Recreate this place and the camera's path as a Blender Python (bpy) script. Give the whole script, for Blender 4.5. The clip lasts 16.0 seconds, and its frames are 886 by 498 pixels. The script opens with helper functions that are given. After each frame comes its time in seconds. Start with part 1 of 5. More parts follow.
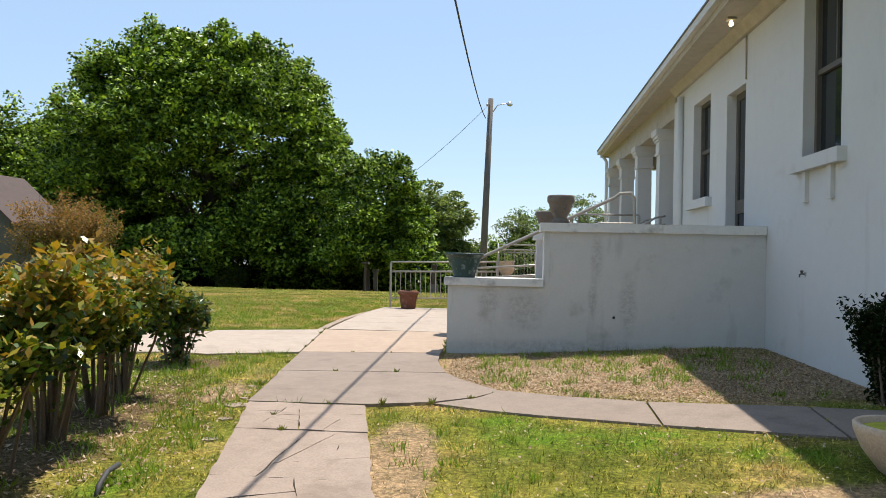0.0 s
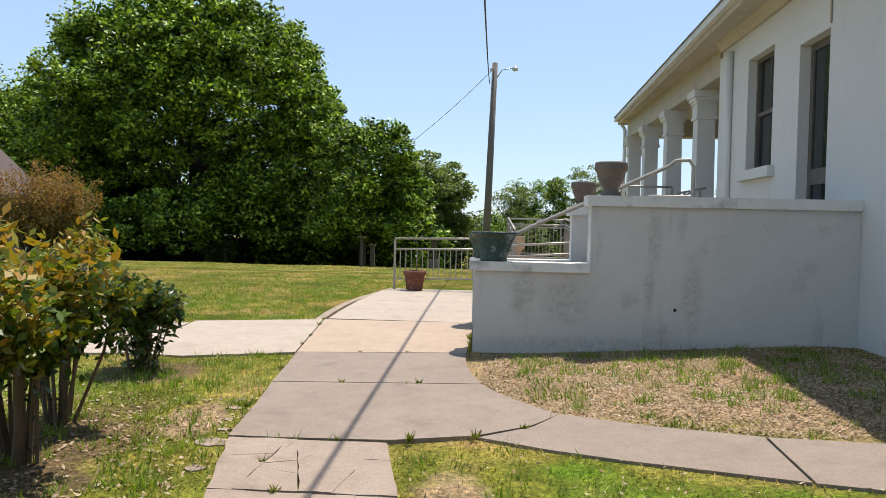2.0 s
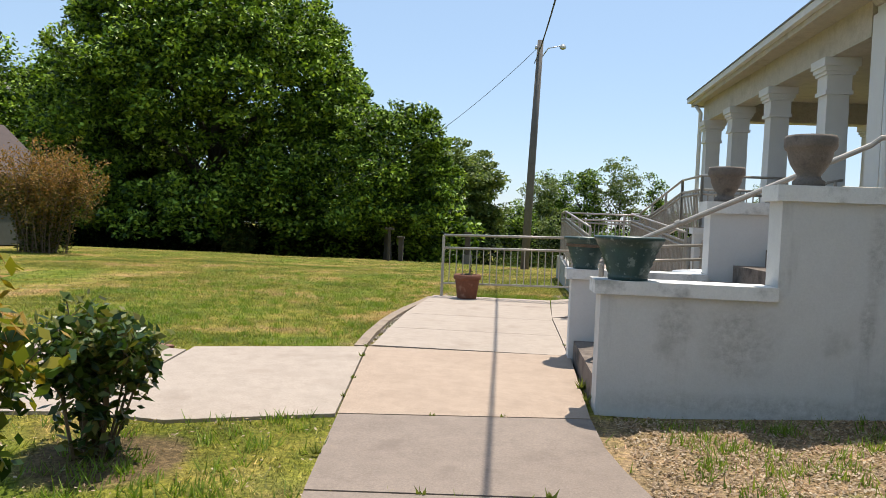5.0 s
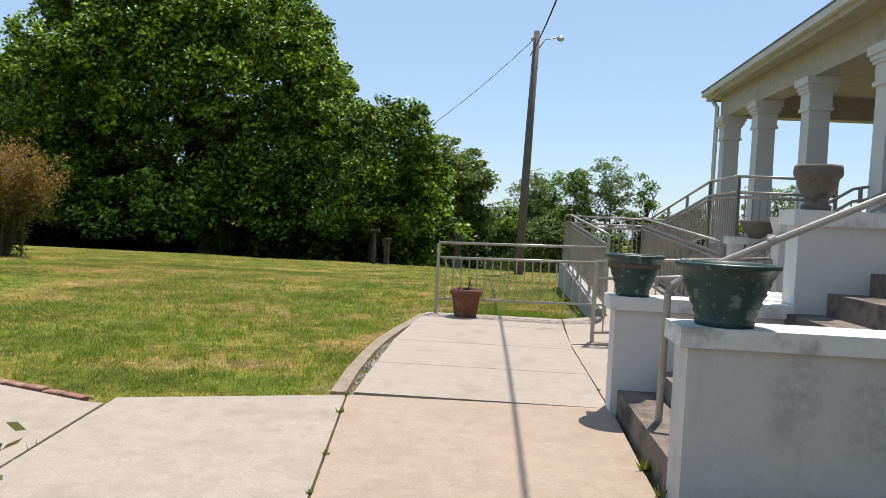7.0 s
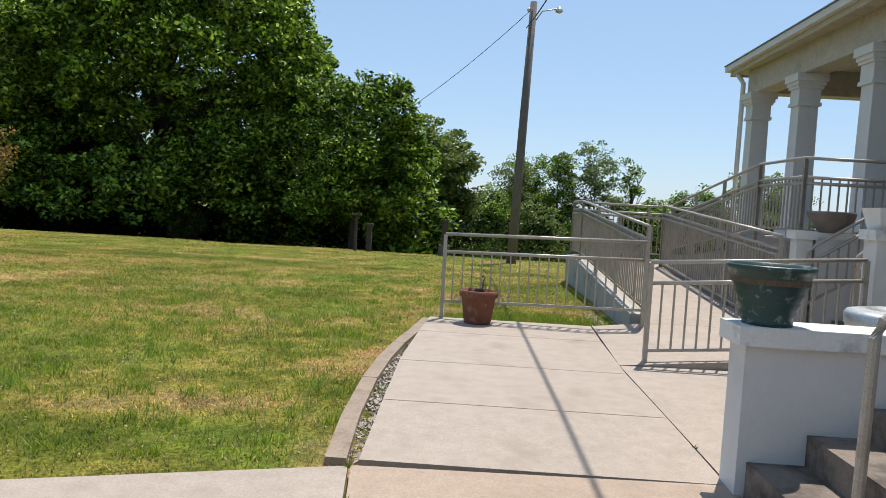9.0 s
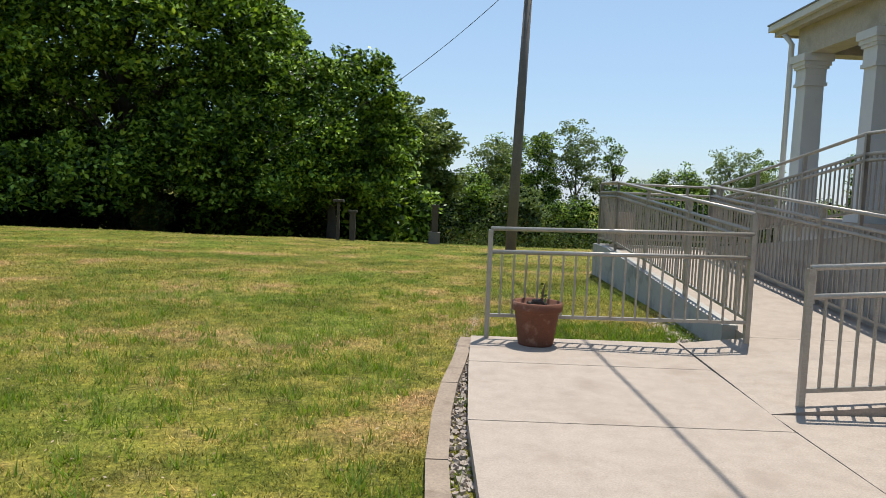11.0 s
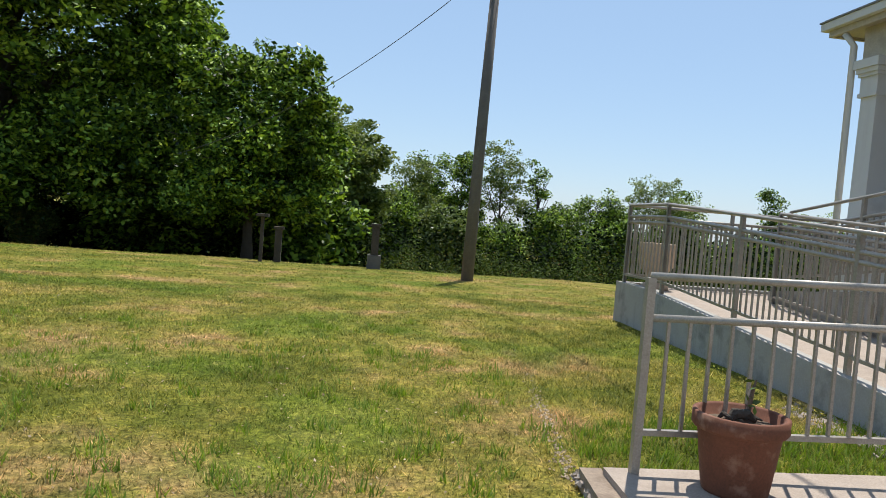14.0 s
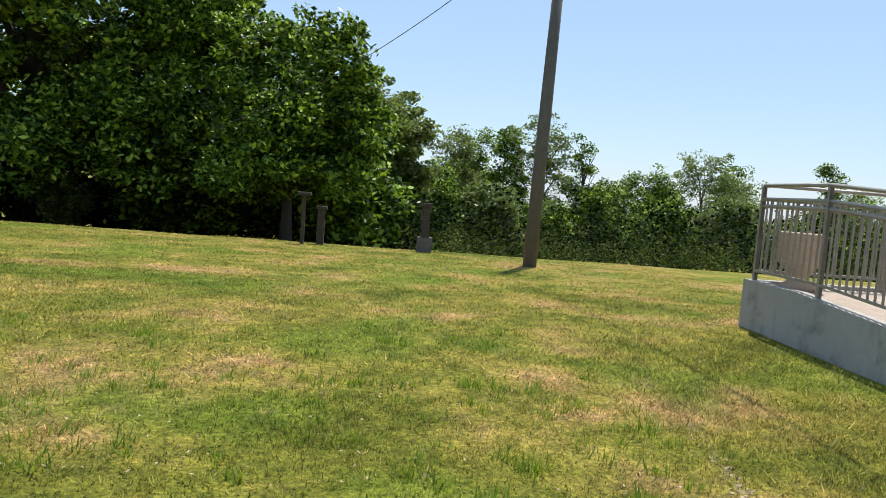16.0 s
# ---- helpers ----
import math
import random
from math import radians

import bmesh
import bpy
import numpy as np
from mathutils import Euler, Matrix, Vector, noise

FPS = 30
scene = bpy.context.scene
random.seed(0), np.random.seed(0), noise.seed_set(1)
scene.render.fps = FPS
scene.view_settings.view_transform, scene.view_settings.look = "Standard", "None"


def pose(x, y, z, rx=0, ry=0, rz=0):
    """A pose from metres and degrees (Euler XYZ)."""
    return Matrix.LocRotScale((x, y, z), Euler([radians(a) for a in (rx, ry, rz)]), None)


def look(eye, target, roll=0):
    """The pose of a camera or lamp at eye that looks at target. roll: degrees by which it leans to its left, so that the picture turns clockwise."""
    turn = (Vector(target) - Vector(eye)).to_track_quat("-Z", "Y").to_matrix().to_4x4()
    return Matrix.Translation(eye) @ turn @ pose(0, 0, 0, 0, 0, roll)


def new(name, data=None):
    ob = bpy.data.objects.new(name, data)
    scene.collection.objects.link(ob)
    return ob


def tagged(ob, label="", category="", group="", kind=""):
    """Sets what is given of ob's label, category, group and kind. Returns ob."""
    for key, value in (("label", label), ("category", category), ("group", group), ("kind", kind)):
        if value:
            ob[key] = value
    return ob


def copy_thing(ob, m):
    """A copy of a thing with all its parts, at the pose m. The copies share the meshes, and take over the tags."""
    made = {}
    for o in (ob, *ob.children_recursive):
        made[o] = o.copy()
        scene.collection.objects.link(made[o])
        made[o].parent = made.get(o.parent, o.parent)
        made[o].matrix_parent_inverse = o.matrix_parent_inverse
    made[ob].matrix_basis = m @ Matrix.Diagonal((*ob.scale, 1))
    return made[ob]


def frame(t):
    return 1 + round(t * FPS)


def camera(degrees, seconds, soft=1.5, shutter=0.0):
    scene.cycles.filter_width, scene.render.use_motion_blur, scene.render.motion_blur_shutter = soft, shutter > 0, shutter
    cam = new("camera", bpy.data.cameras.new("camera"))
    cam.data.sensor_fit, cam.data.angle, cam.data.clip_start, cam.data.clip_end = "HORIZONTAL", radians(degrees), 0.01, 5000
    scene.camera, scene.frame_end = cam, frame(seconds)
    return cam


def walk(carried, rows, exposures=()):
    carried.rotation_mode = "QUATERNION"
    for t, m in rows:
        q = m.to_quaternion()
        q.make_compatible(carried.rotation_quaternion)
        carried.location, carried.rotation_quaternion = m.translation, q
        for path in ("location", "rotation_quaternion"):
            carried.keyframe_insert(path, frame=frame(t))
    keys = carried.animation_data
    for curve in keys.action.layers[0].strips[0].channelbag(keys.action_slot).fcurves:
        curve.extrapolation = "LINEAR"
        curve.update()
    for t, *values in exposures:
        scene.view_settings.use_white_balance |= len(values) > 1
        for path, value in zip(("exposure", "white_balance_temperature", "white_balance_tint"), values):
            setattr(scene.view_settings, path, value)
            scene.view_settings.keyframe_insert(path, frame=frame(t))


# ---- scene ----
cam = camera(61.4, 16.0, soft=0.5)
PATH = [
    (0, (0.521, 1.063, 1.183), (0.377, 3.058, 1.205), 1.2),
    (0.5, (0.381, 1.44, 1.209), (0.242, 3.435, 1.204), 1.1),
    (1, (0.322, 1.915, 1.253), (0.19, 3.911, 1.236), 1.0),
    (1.5, (0.191, 2.284, 1.215), (0.062, 4.279, 1.177), 1.0),
    (2, (0.033, 2.755, 1.256), (-0.089, 4.751, 1.204), 1.3),
    (2.5, (-0.037, 3.204, 1.282), (-0.16, 5.199, 1.218), 1.5),
    (3, (-0.205, 3.613, 1.262), (-0.425, 5.599, 1.189), 1.6),
    (3.5, (-0.343, 4.043, 1.279), (-0.553, 6.03, 1.196), 1.6),
    (4, (-0.53, 4.5, 1.268), (-0.733, 6.487, 1.179), 2.0),
    (6.5, (-1.067, 6.681, 1.402), (-1.196, 8.676, 1.342), 2.5),
    (7, (-1.134, 7.138, 1.399), (-1.263, 9.133, 1.319), 2.8),
    (7.5, (-1.212, 7.599, 1.442), (-1.301, 9.595, 1.355), 3.0),
    (8, (-1.3, 8.087, 1.446), (-1.363, 10.083, 1.348), 3.5),
    (8.5, (-1.459, 8.529, 1.423), (-1.523, 10.525, 1.312), 3.4),
    (11, (-2.426, 11.11, 1.413), (-2.407, 13.103, 1.25), 2.4),
    (11.5, (-2.601, 11.745, 1.399), (-1.985, 13.643, 1.266), 3.1),
    (12, (-2.855, 12.27, 1.384), (-2.298, 14.185, 1.24), 3.0),
    (12.5, (-3.205, 12.774, 1.352), (-2.803, 14.726, 1.188), 3.0),
    (13, (-3.309, 13.33, 1.318), (-2.945, 15.288, 1.135), 3.0),
    (13.5, (-3.405, 13.859, 1.298), (-3.147, 15.836, 1.139), 4.7),
    (14, (-3.526, 14.472, 1.289), (-3.255, 16.451, 1.194), 4.5),
    (14.5, (-3.607, 14.936, 1.305), (-3.327, 16.913, 1.188), 3.9),
    (15, (-3.729, 15.481, 1.283), (-3.448, 17.456, 1.149), 3.7),
    (15.5, (-3.974, 15.811, 1.327), (-3.681, 17.784, 1.172), 3.2),
    (16, (-3.911, 16.437, 1.315), (-3.725, 18.422, 1.148), 4.5),
]
# seconds, stops, kelvin, tint
EXPO = [(0, 0.54, 6600, 10), (4, 0.46, 6550, 10), (6.5, 0.38, 6450, 9), (8.5, 0.26, 6250, 9), (11, 0.26, 6300, 8), (12, 0.16, 6300, 8), (14, 0.25, 6320, 9), (15, 0.36, 6350, 10), (16, 0.42, 6400, 10)]
walk(cam, [(t, look(eye, target, roll)) for t, eye, target, roll in PATH], EXPO)

# ---- light ----
SUN_FROM = Vector((0.15, 0.33, 1.0)).normalized()
world = bpy.data.worlds.new("sky")
scene.world = world
world.use_nodes = True
wn = world.node_tree.nodes
sky = wn.new("ShaderNodeTexSky")
sky.sky_type, sky.sun_disc = "NISHITA", False
sky.sun_elevation, sky.sun_rotation = radians(70), math.atan2(0.15, 0.33)
sky.air_density, sky.dust_density, sky.ozone_density = 1.0, 0.3, 1.0
haze = wn.new("ShaderNodeMix")
haze.data_type = "RGBA"
haze.inputs[0].default_value = 0.6
haze.inputs[7].default_value = (2.8, 3.95, 5.55, 1.0)
world.node_tree.links.new(sky.outputs[0], haze.inputs[6])
world.node_tree.links.new(haze.outputs[2], wn["Background"].inputs[0])
wn["Background"].inputs[1].default_value = 0.124
sun_data = bpy.data.lights.new("sun", "SUN")
sun_data.energy, sun_data.angle, sun_data.color = 4.9, radians(0.53), (1.0, 0.935, 0.835)
sun = new("sun", sun_data)
sun.matrix_world = look((0, 0, 30), Vector((0, 0, 30)) - SUN_FROM)


# ---- materials ----
def tree_of(name):
    m = bpy.data.materials.new(name)
    m.use_nodes = True
    nt = m.node_tree
    return m, nt, nt.nodes["Principled BSDF"]


def noise_at(nt, scale, detail=4.0, rough=0.55, vec=None):
    n = nt.nodes.new("ShaderNodeTexNoise")
    n.inputs["Scale"].default_value, n.inputs["Detail"].default_value, n.inputs["Roughness"].default_value = scale, detail, rough
    if vec:
        nt.links.new(vec, n.inputs["Vector"])
    return n.outputs["Fac"]


def ramp_of(nt, fac, stops):
    r = nt.nodes.new("ShaderNodeValToRGB")
    while len(r.color_ramp.elements) < len(stops):
        r.color_ramp.elements.new(0.5)
    for e, (p, c) in zip(r.color_ramp.elements, stops):
        e.position, e.color = p, (*c, 1.0) if len(c) == 3 else c
    nt.links.new(fac, r.inputs[0])
    return r.outputs[0]


def mixed(nt, fac, a, b, mode="MIX"):
    m = nt.nodes.new("ShaderNodeMix")
    m.data_type, m.blend_type = "RGBA", mode
    for sock, v in ((m.inputs[0], fac), (m.inputs[6], a), (m.inputs[7], b)):
        if isinstance(v, (int, float)):
            sock.default_value = v
        elif isinstance(v, tuple):
            sock.default_value = (*v, 1.0)
        else:
            nt.links.new(v, sock)
    return m.outputs[2]


def bump_of(nt, bsdf, height, strength, dist=0.01):
    b = nt.nodes.new("ShaderNodeBump")
    b.inputs["Strength"].default_value, b.inputs["Distance"].default_value = strength, dist
    nt.links.new(height, b.inputs["Height"])
    nt.links.new(b.outputs[0], bsdf.inputs["Normal"])


def position(nt):
    return nt.nodes.new("ShaderNodeNewGeometry").outputs["Position"]


def surface(name, dark, light, stain=None, big=0.7, fine=40.0, rough=0.8, metal=0.0, bump=0.15, stain_amount=(0.56, 0.72), spec=0.5, dist=0.004, streak=None, grain=0.4):
    """A weathered surface: two tones at a large scale, fine grain, stains, relief."""
    m, nt, b = tree_of(name)
    p = position(nt)
    col = mixed(nt, noise_at(nt, big, 5, 0.6, p), dark, light)
    col = mixed(nt, grain, col, ramp_of(nt, noise_at(nt, fine, 3, 0.75, p), [(0.3, (0.5, 0.5, 0.5)), (0.7, (1.35, 1.35, 1.35))]), "MULTIPLY")
    col = mixed(nt, grain * 0.7, col, ramp_of(nt, noise_at(nt, 6.5, 5, 0.7, p), [(0.32, (0.6, 0.59, 0.57)), (0.6, (1.15, 1.15, 1.15))]), "MULTIPLY")
    if stain:
        s = noise_at(nt, big * 2.3, 6, 0.62, p)
        col = mixed(nt, ramp_of(nt, s, [(stain_amount[0], (0, 0, 0)), (stain_amount[1], (0.8, 0.8, 0.8))]), col, stain)
    if streak:
        mul = nt.nodes.new("ShaderNodeVectorMath")
        mul.operation = "MULTIPLY"
        nt.links.new(p, mul.inputs[0])
        mul.inputs[1].default_value = (1.0, 1.0, 0.16)
        runs = noise_at(nt, 2.6, 5, 0.65, mul.outputs[0])
        col = mixed(nt, ramp_of(nt, runs, [(0.58, (0, 0, 0)), (0.76, (0.6, 0.6, 0.6))]), col, streak)
    nt.links.new(col, b.inputs["Base Color"])
    b.inputs["Roughness"].default_value, b.inputs["Metallic"].default_value = rough, metal
    b.inputs["Specular IOR Level"].default_value = spec
    bump_of(nt, b, noise_at(nt, fine * 1.7, 4, 0.6, p), bump, dist)
    return m


def leaf_material(name, shades, through_light=0.35, rough=0.5, new_growth=None, spec=0.35):
    m, nt, b = tree_of(name)
    rnd = nt.nodes.new("ShaderNodeNewGeometry")
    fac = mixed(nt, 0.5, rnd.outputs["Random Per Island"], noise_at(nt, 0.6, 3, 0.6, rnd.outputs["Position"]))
    if new_growth:
        sep = nt.nodes.new("ShaderNodeSeparateXYZ")
        nt.links.new(rnd.outputs["Position"], sep.inputs[0])
        rise = nt.nodes.new("ShaderNodeMapRange")
        nt.links.new(sep.outputs[2], rise.inputs[0])
        for i, v in enumerate((*new_growth, -0.22, 0.2)):
            rise.inputs[i + 1].default_value = v
        tot = nt.nodes.new("ShaderNodeMath")
        nt.links.new(fac, tot.inputs[0])
        nt.links.new(rise.outputs[0], tot.inputs[1])
        fac = tot.outputs[0]
    n = len(shades)
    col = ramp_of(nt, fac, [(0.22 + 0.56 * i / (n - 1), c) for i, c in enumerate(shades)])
    nt.links.new(col, b.inputs["Base Color"])
    b.inputs["Roughness"].default_value = rough
    b.inputs["Specular IOR Level"].default_value = spec
    tr = nt.nodes.new("ShaderNodeBsdfTranslucent")
    nt.links.new(mixed(nt, 1.0, col, (1.25, 1.3, 0.55), "MULTIPLY"), tr.inputs[0])
    ms = nt.nodes.new("ShaderNodeMixShader")
    ms.inputs[0].default_value = through_light
    nt.links.new(b.outputs[0], ms.inputs[1])
    nt.links.new(tr.outputs[0], ms.inputs[2])
    nt.links.new(ms.outputs[0], nt.nodes["Material Output"].inputs[0])
    return m


def patch_mask(nt, p, centre, radii, edge=0.3):
    """1 inside a ragged oval on the ground, 0 outside."""
    sub = nt.nodes.new("ShaderNodeVectorMath")
    sub.operation = "SUBTRACT"
    nt.links.new(p, sub.inputs[0])
    sub.inputs[1].default_value = (*centre, 0)
    mul = nt.nodes.new("ShaderNodeVectorMath")
    mul.operation = "MULTIPLY"
    nt.links.new(sub.outputs[0], mul.inputs[0])
    mul.inputs[1].default_value = (1 / radii[0], 1 / radii[1], 0)
    ln = nt.nodes.new("ShaderNodeVectorMath")
    ln.operation = "LENGTH"
    nt.links.new(mul.outputs[0], ln.inputs[0])
    add = nt.nodes.new("ShaderNodeMath")
    add.operation = "MULTIPLY_ADD"
    nt.links.new(noise_at(nt, 2.2, 5, 0.7, p), add.inputs[0])
    add.inputs[1].default_value = 1.1
    nt.links.new(ln.outputs["Value"], add.inputs[2])
    low = nt.nodes.new("ShaderNodeMath")
    low.operation = "SUBTRACT"
    nt.links.new(add.outputs[0], low.inputs[0])
    low.inputs[1].default_value = 0.6
    return ramp_of(nt, low.outputs[0], [(1.0 - edge, (0.9, 0.9, 0.9)), (1.0, (0, 0, 0))])


DRY = [((-2.0, 7.9), (0.25, 0.45)), ((-0.12, 5.9), (0.3, 1.3)), ((2.6, 5.0), (0.9, 0.5)), ((1.6, 9.55), (2.6, 1.75)), ((2.9, 8.9), (1.8, 1.6))]
LUSH = [((1.3, 6.55), (1.15, 0.45)), ((2.5, 6.0), (0.55, 0.25)), ((2.2, 8.85), (0.6, 0.18)), ((1.1, 9.35), (0.35, 0.16)), ((0.6, 7.1), (0.3, 0.2)), ((-1.7, 5.3), (0.2, 0.7))]
BARE = [((-2.65, 5.9), (0.6, 2.3)), ((-2.3, 4.2), (0.7, 1.0)), ((-3.0, 9.3), (0.5, 0.5))]


def lawn_colour(nt, p):
    """Green, yellow-green and straw in patches, with dry litter and bare earth by the house and the bushes."""
    patch = noise_at(nt, 0.62, 6, 0.64, p)
    col = ramp_of(nt, patch, [(0.32, (0.10, 0.13, 0.016)), (0.45, (0.19, 0.195, 0.032)), (0.54, (0.28, 0.245, 0.056)), (0.66, (0.40, 0.265, 0.125))])
    lush = noise_at(nt, 0.42, 4, 0.55, p)
    col = mixed(nt, ramp_of(nt, lush, [(0.52, (0, 0, 0)), (0.62, (0.65, 0.65, 0.65))]), col, (0.14, 0.205, 0.022))
    worn = noise_at(nt, 1.7, 5, 0.7, p)
    col = mixed(nt, ramp_of(nt, worn, [(0.60, (0, 0, 0)), (0.72, (0.55, 0.55, 0.55))]), col, (0.31, 0.235, 0.12))
    col = mixed(nt, 0.75, col, ramp_of(nt, noise_at(nt, 2.9, 6, 0.78, p), [(0.36, (0.5, 0.56, 0.5)), (0.5, (0.95, 0.97, 0.95)), (0.64, (1.3, 1.25, 1.3))]), "MULTIPLY")
    for c, r in DRY:
        col = mixed(nt, patch_mask(nt, p, c, r), col, mixed(nt, noise_at(nt, 14, 4, 0.7, p), (0.24, 0.15, 0.095), (0.54, 0.395, 0.27)))
    for c, r in LUSH:
        col = mixed(nt, mixed(nt, 1.0, patch_mask(nt, p, c, r, 0.6), ramp_of(nt, noise_at(nt, 4.5, 5, 0.7, p), [(0.4, (0.1, 0.1, 0.1)), (0.56, (1, 1, 1))]), "MULTIPLY"), col, (0.13, 0.225, 0.018))
    for c, r in BARE:
        col = mixed(nt, patch_mask(nt, p, c, r), col, (0.17, 0.115, 0.075))
    return col


def make_lawn_ground():
    m, nt, b = tree_of("lawn_soil")
    p = position(nt)
    col = lawn_colour(nt, p)
    grain = ramp_of(nt, noise_at(nt, 30, 4, 0.75, p), [(0.32, (0.2, 0.2, 0.18)), (0.5, (0.8, 0.8, 0.75)), (0.68, (1.7, 1.6, 1.4))])
    col = mixed(nt, 0.8, col, grain, "MULTIPLY")
    mid = ramp_of(nt, noise_at(nt, 5.5, 5, 0.75, p), [(0.34, (0.55, 0.6, 0.5)), (0.62, (1.2, 1.15, 1.1))])
    col = mixed(nt, 0.8, col, mid, "MULTIPLY")
    nt.links.new(col, b.inputs["Base Color"])
    b.inputs["Roughness"].default_value = 0.95
    b.inputs["Specular IOR Level"].default_value = 0.1
    bump_of(nt, b, noise_at(nt, 45, 4, 0.8, p), 0.8, 0.03)
    return m


def make_blades(name, tint):
    m, nt, b = tree_of(name)
    g = nt.nodes.new("ShaderNodeNewGeometry")
    col = lawn_colour(nt, g.outputs["Position"])
    r = ramp_of(nt, g.outputs["Random Per Island"], [(0.0, (0.5, 0.58, 0.45)), (0.45, (1.0, 1.02, 0.92)), (0.8, (1.5, 1.42, 1.25)), (1.0, (2.6, 2.2, 2.5))])
    col = mixed(nt, 1.0, col, r, "MULTIPLY")
    col = mixed(nt, 1.0, col, tint, "MULTIPLY")
    nt.links.new(col, b.inputs["Base Color"])
    b.inputs["Roughness"].default_value = 0.6
    b.inputs["Specular IOR Level"].default_value = 0.25
    tr = nt.nodes.new("ShaderNodeBsdfTranslucent")
    nt.links.new(col, tr.inputs[0])
    ms = nt.nodes.new("ShaderNodeMixShader")
    ms.inputs[0].default_value = 0.35
    nt.links.new(b.outputs[0], ms.inputs[1])
    nt.links.new(tr.outputs[0], ms.inputs[2])
    nt.links.new(ms.outputs[0], nt.nodes["Material Output"].inputs[0])
    return m


M_LAWN = make_lawn_ground()
M_BLADE = make_blades("grass_blade", (1.0, 1.0, 1.0))
M_STUCCO = surface("white_stucco", (0.50, 0.485, 0.45), (0.60, 0.59, 0.56), (0.30, 0.285, 0.25), 0.9, 55, 0.85, 0, 0.35, (0.58, 0.78), streak=(0.22, 0.21, 0.19), grain=0.1)


def add_stains(m, marks, colour):
    """Grey-brown weather stains of their own shapes on an upright wall: (x, z), (half width, half height)."""
    nt = m.node_tree
    b = nt.nodes["Principled BSDF"]
    col = b.inputs["Base Color"].links[0].from_socket
    sep = nt.nodes.new("ShaderNodeSeparateXYZ")
    nt.links.new(position(nt), sep.inputs[0])
    flat = nt.nodes.new("ShaderNodeCombineXYZ")
    nt.links.new(sep.outputs[0], flat.inputs[0])
    nt.links.new(sep.outputs[2], flat.inputs[1])
    for c, r in marks:
        k = patch_mask(nt, flat.outputs[0], c, r, 0.6)
        fine = ramp_of(nt, noise_at(nt, 16, 5, 0.75, flat.outputs[0]), [(0.35, (0, 0, 0)), (0.65, (0.5, 0.5, 0.5))])
        col = mixed(nt, mixed(nt, 1.0, k, fine, "MULTIPLY"), col, colour)
    nt.links.new(col, b.inputs["Base Color"])


add_stains(M_STUCCO, [((1.83, 1.22), (0.09, 0.42)), ((1.78, 0.66), (0.07, 0.3)), ((2.25, 0.6), (0.13, 0.5)), ((0.9, 0.55), (0.3, 0.35)), ((0.42, 0.62), (0.16, 0.2)), ((1.6, 0.02), (2.0, 0.13))], (0.19, 0.17, 0.135))
M_PAINT = surface("white_wall_paint", (0.55, 0.54, 0.515), (0.63, 0.62, 0.60), (0.44, 0.42, 0.385), 0.6, 60, 0.75, 0, 0.2, (0.62, 0.82), streak=(0.47, 0.45, 0.42), grain=0.07)
M_CREAM = surface("cream_trim_paint", (0.40, 0.355, 0.28), (0.48, 0.43, 0.345), (0.31, 0.27, 0.20), 1.0, 50, 0.7, 0, 0.12)
M_COPING = surface("worn_coping", (0.60, 0.58, 0.54), (0.76, 0.75, 0.72), (0.22, 0.21, 0.185), 1.6, 45, 0.85, 0, 0.4, (0.54, 0.72), grain=0.15)
M_CONC_OLD = surface("old_concrete", (0.195, 0.150, 0.120), (0.262, 0.208, 0.170), (0.145, 0.11, 0.088), 0.9, 70, 0.9, 0, 0.4)
M_CONC_CRACKED = surface("pinkish_concrete", (0.245, 0.185, 0.146), (0.32, 0.25, 0.202), (0.165, 0.12, 0.09), 1.1, 70, 0.9, 0, 0.45)
M_CONC_TAN = surface("tan_concrete", (0.325, 0.24, 0.178), (0.39, 0.295, 0.222), (0.27, 0.20, 0.148), 0.8, 80, 0.9, 0, 0.25)
M_CONC_NEW = surface("pale_concrete", (0.325, 0.262, 0.212), (0.39, 0.322, 0.265), (0.265, 0.208, 0.165), 0.8, 80, 0.88, 0, 0.25)
M_CONC_GREY = surface("ramp_concrete", (0.30, 0.285, 0.255), (0.43, 0.41, 0.375), (0.14, 0.135, 0.12), 0.9, 60, 0.9, 0, 0.4, (0.52, 0.68), streak=(0.15, 0.145, 0.13), grain=0.18)
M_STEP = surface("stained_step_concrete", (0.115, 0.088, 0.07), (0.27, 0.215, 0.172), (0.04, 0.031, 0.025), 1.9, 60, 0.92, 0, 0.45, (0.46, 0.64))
M_RAIL = surface("taupe_rail_paint", (0.32, 0.285, 0.24), (0.42, 0.38, 0.33), (0.24, 0.20, 0.155), 2.0, 90, 0.36, 0.25, 0.06)
M_GLAZE = surface("green_glaze", (0.012, 0.036, 0.031), (0.03, 0.068, 0.058), (0.16, 0.20, 0.18), 7.0, 60, 0.4, 0, 0.15, (0.57, 0.64))
M_CLAY = surface("terracotta", (0.115, 0.042, 0.022), (0.21, 0.078, 0.042), (0.30, 0.17, 0.115), 4.0, 70, 0.85, 0, 0.2)
M_URN = surface("weathered_stone", (0.10, 0.082, 0.068), (0.22, 0.18, 0.15), (0.05, 0.042, 0.036), 3.5, 60, 0.95, 0, 0.5)
M_URN_TAN = surface("tan_stone", (0.50, 0.37, 0.27), (0.58, 0.45, 0.34), None, 3.0, 60, 0.9, 0, 0.3)
M_SOIL = surface("dry_soil", (0.10, 0.065, 0.04), (0.19, 0.135, 0.09), None, 3.0, 45, 0.97, 0, 0.9, dist=0.02)
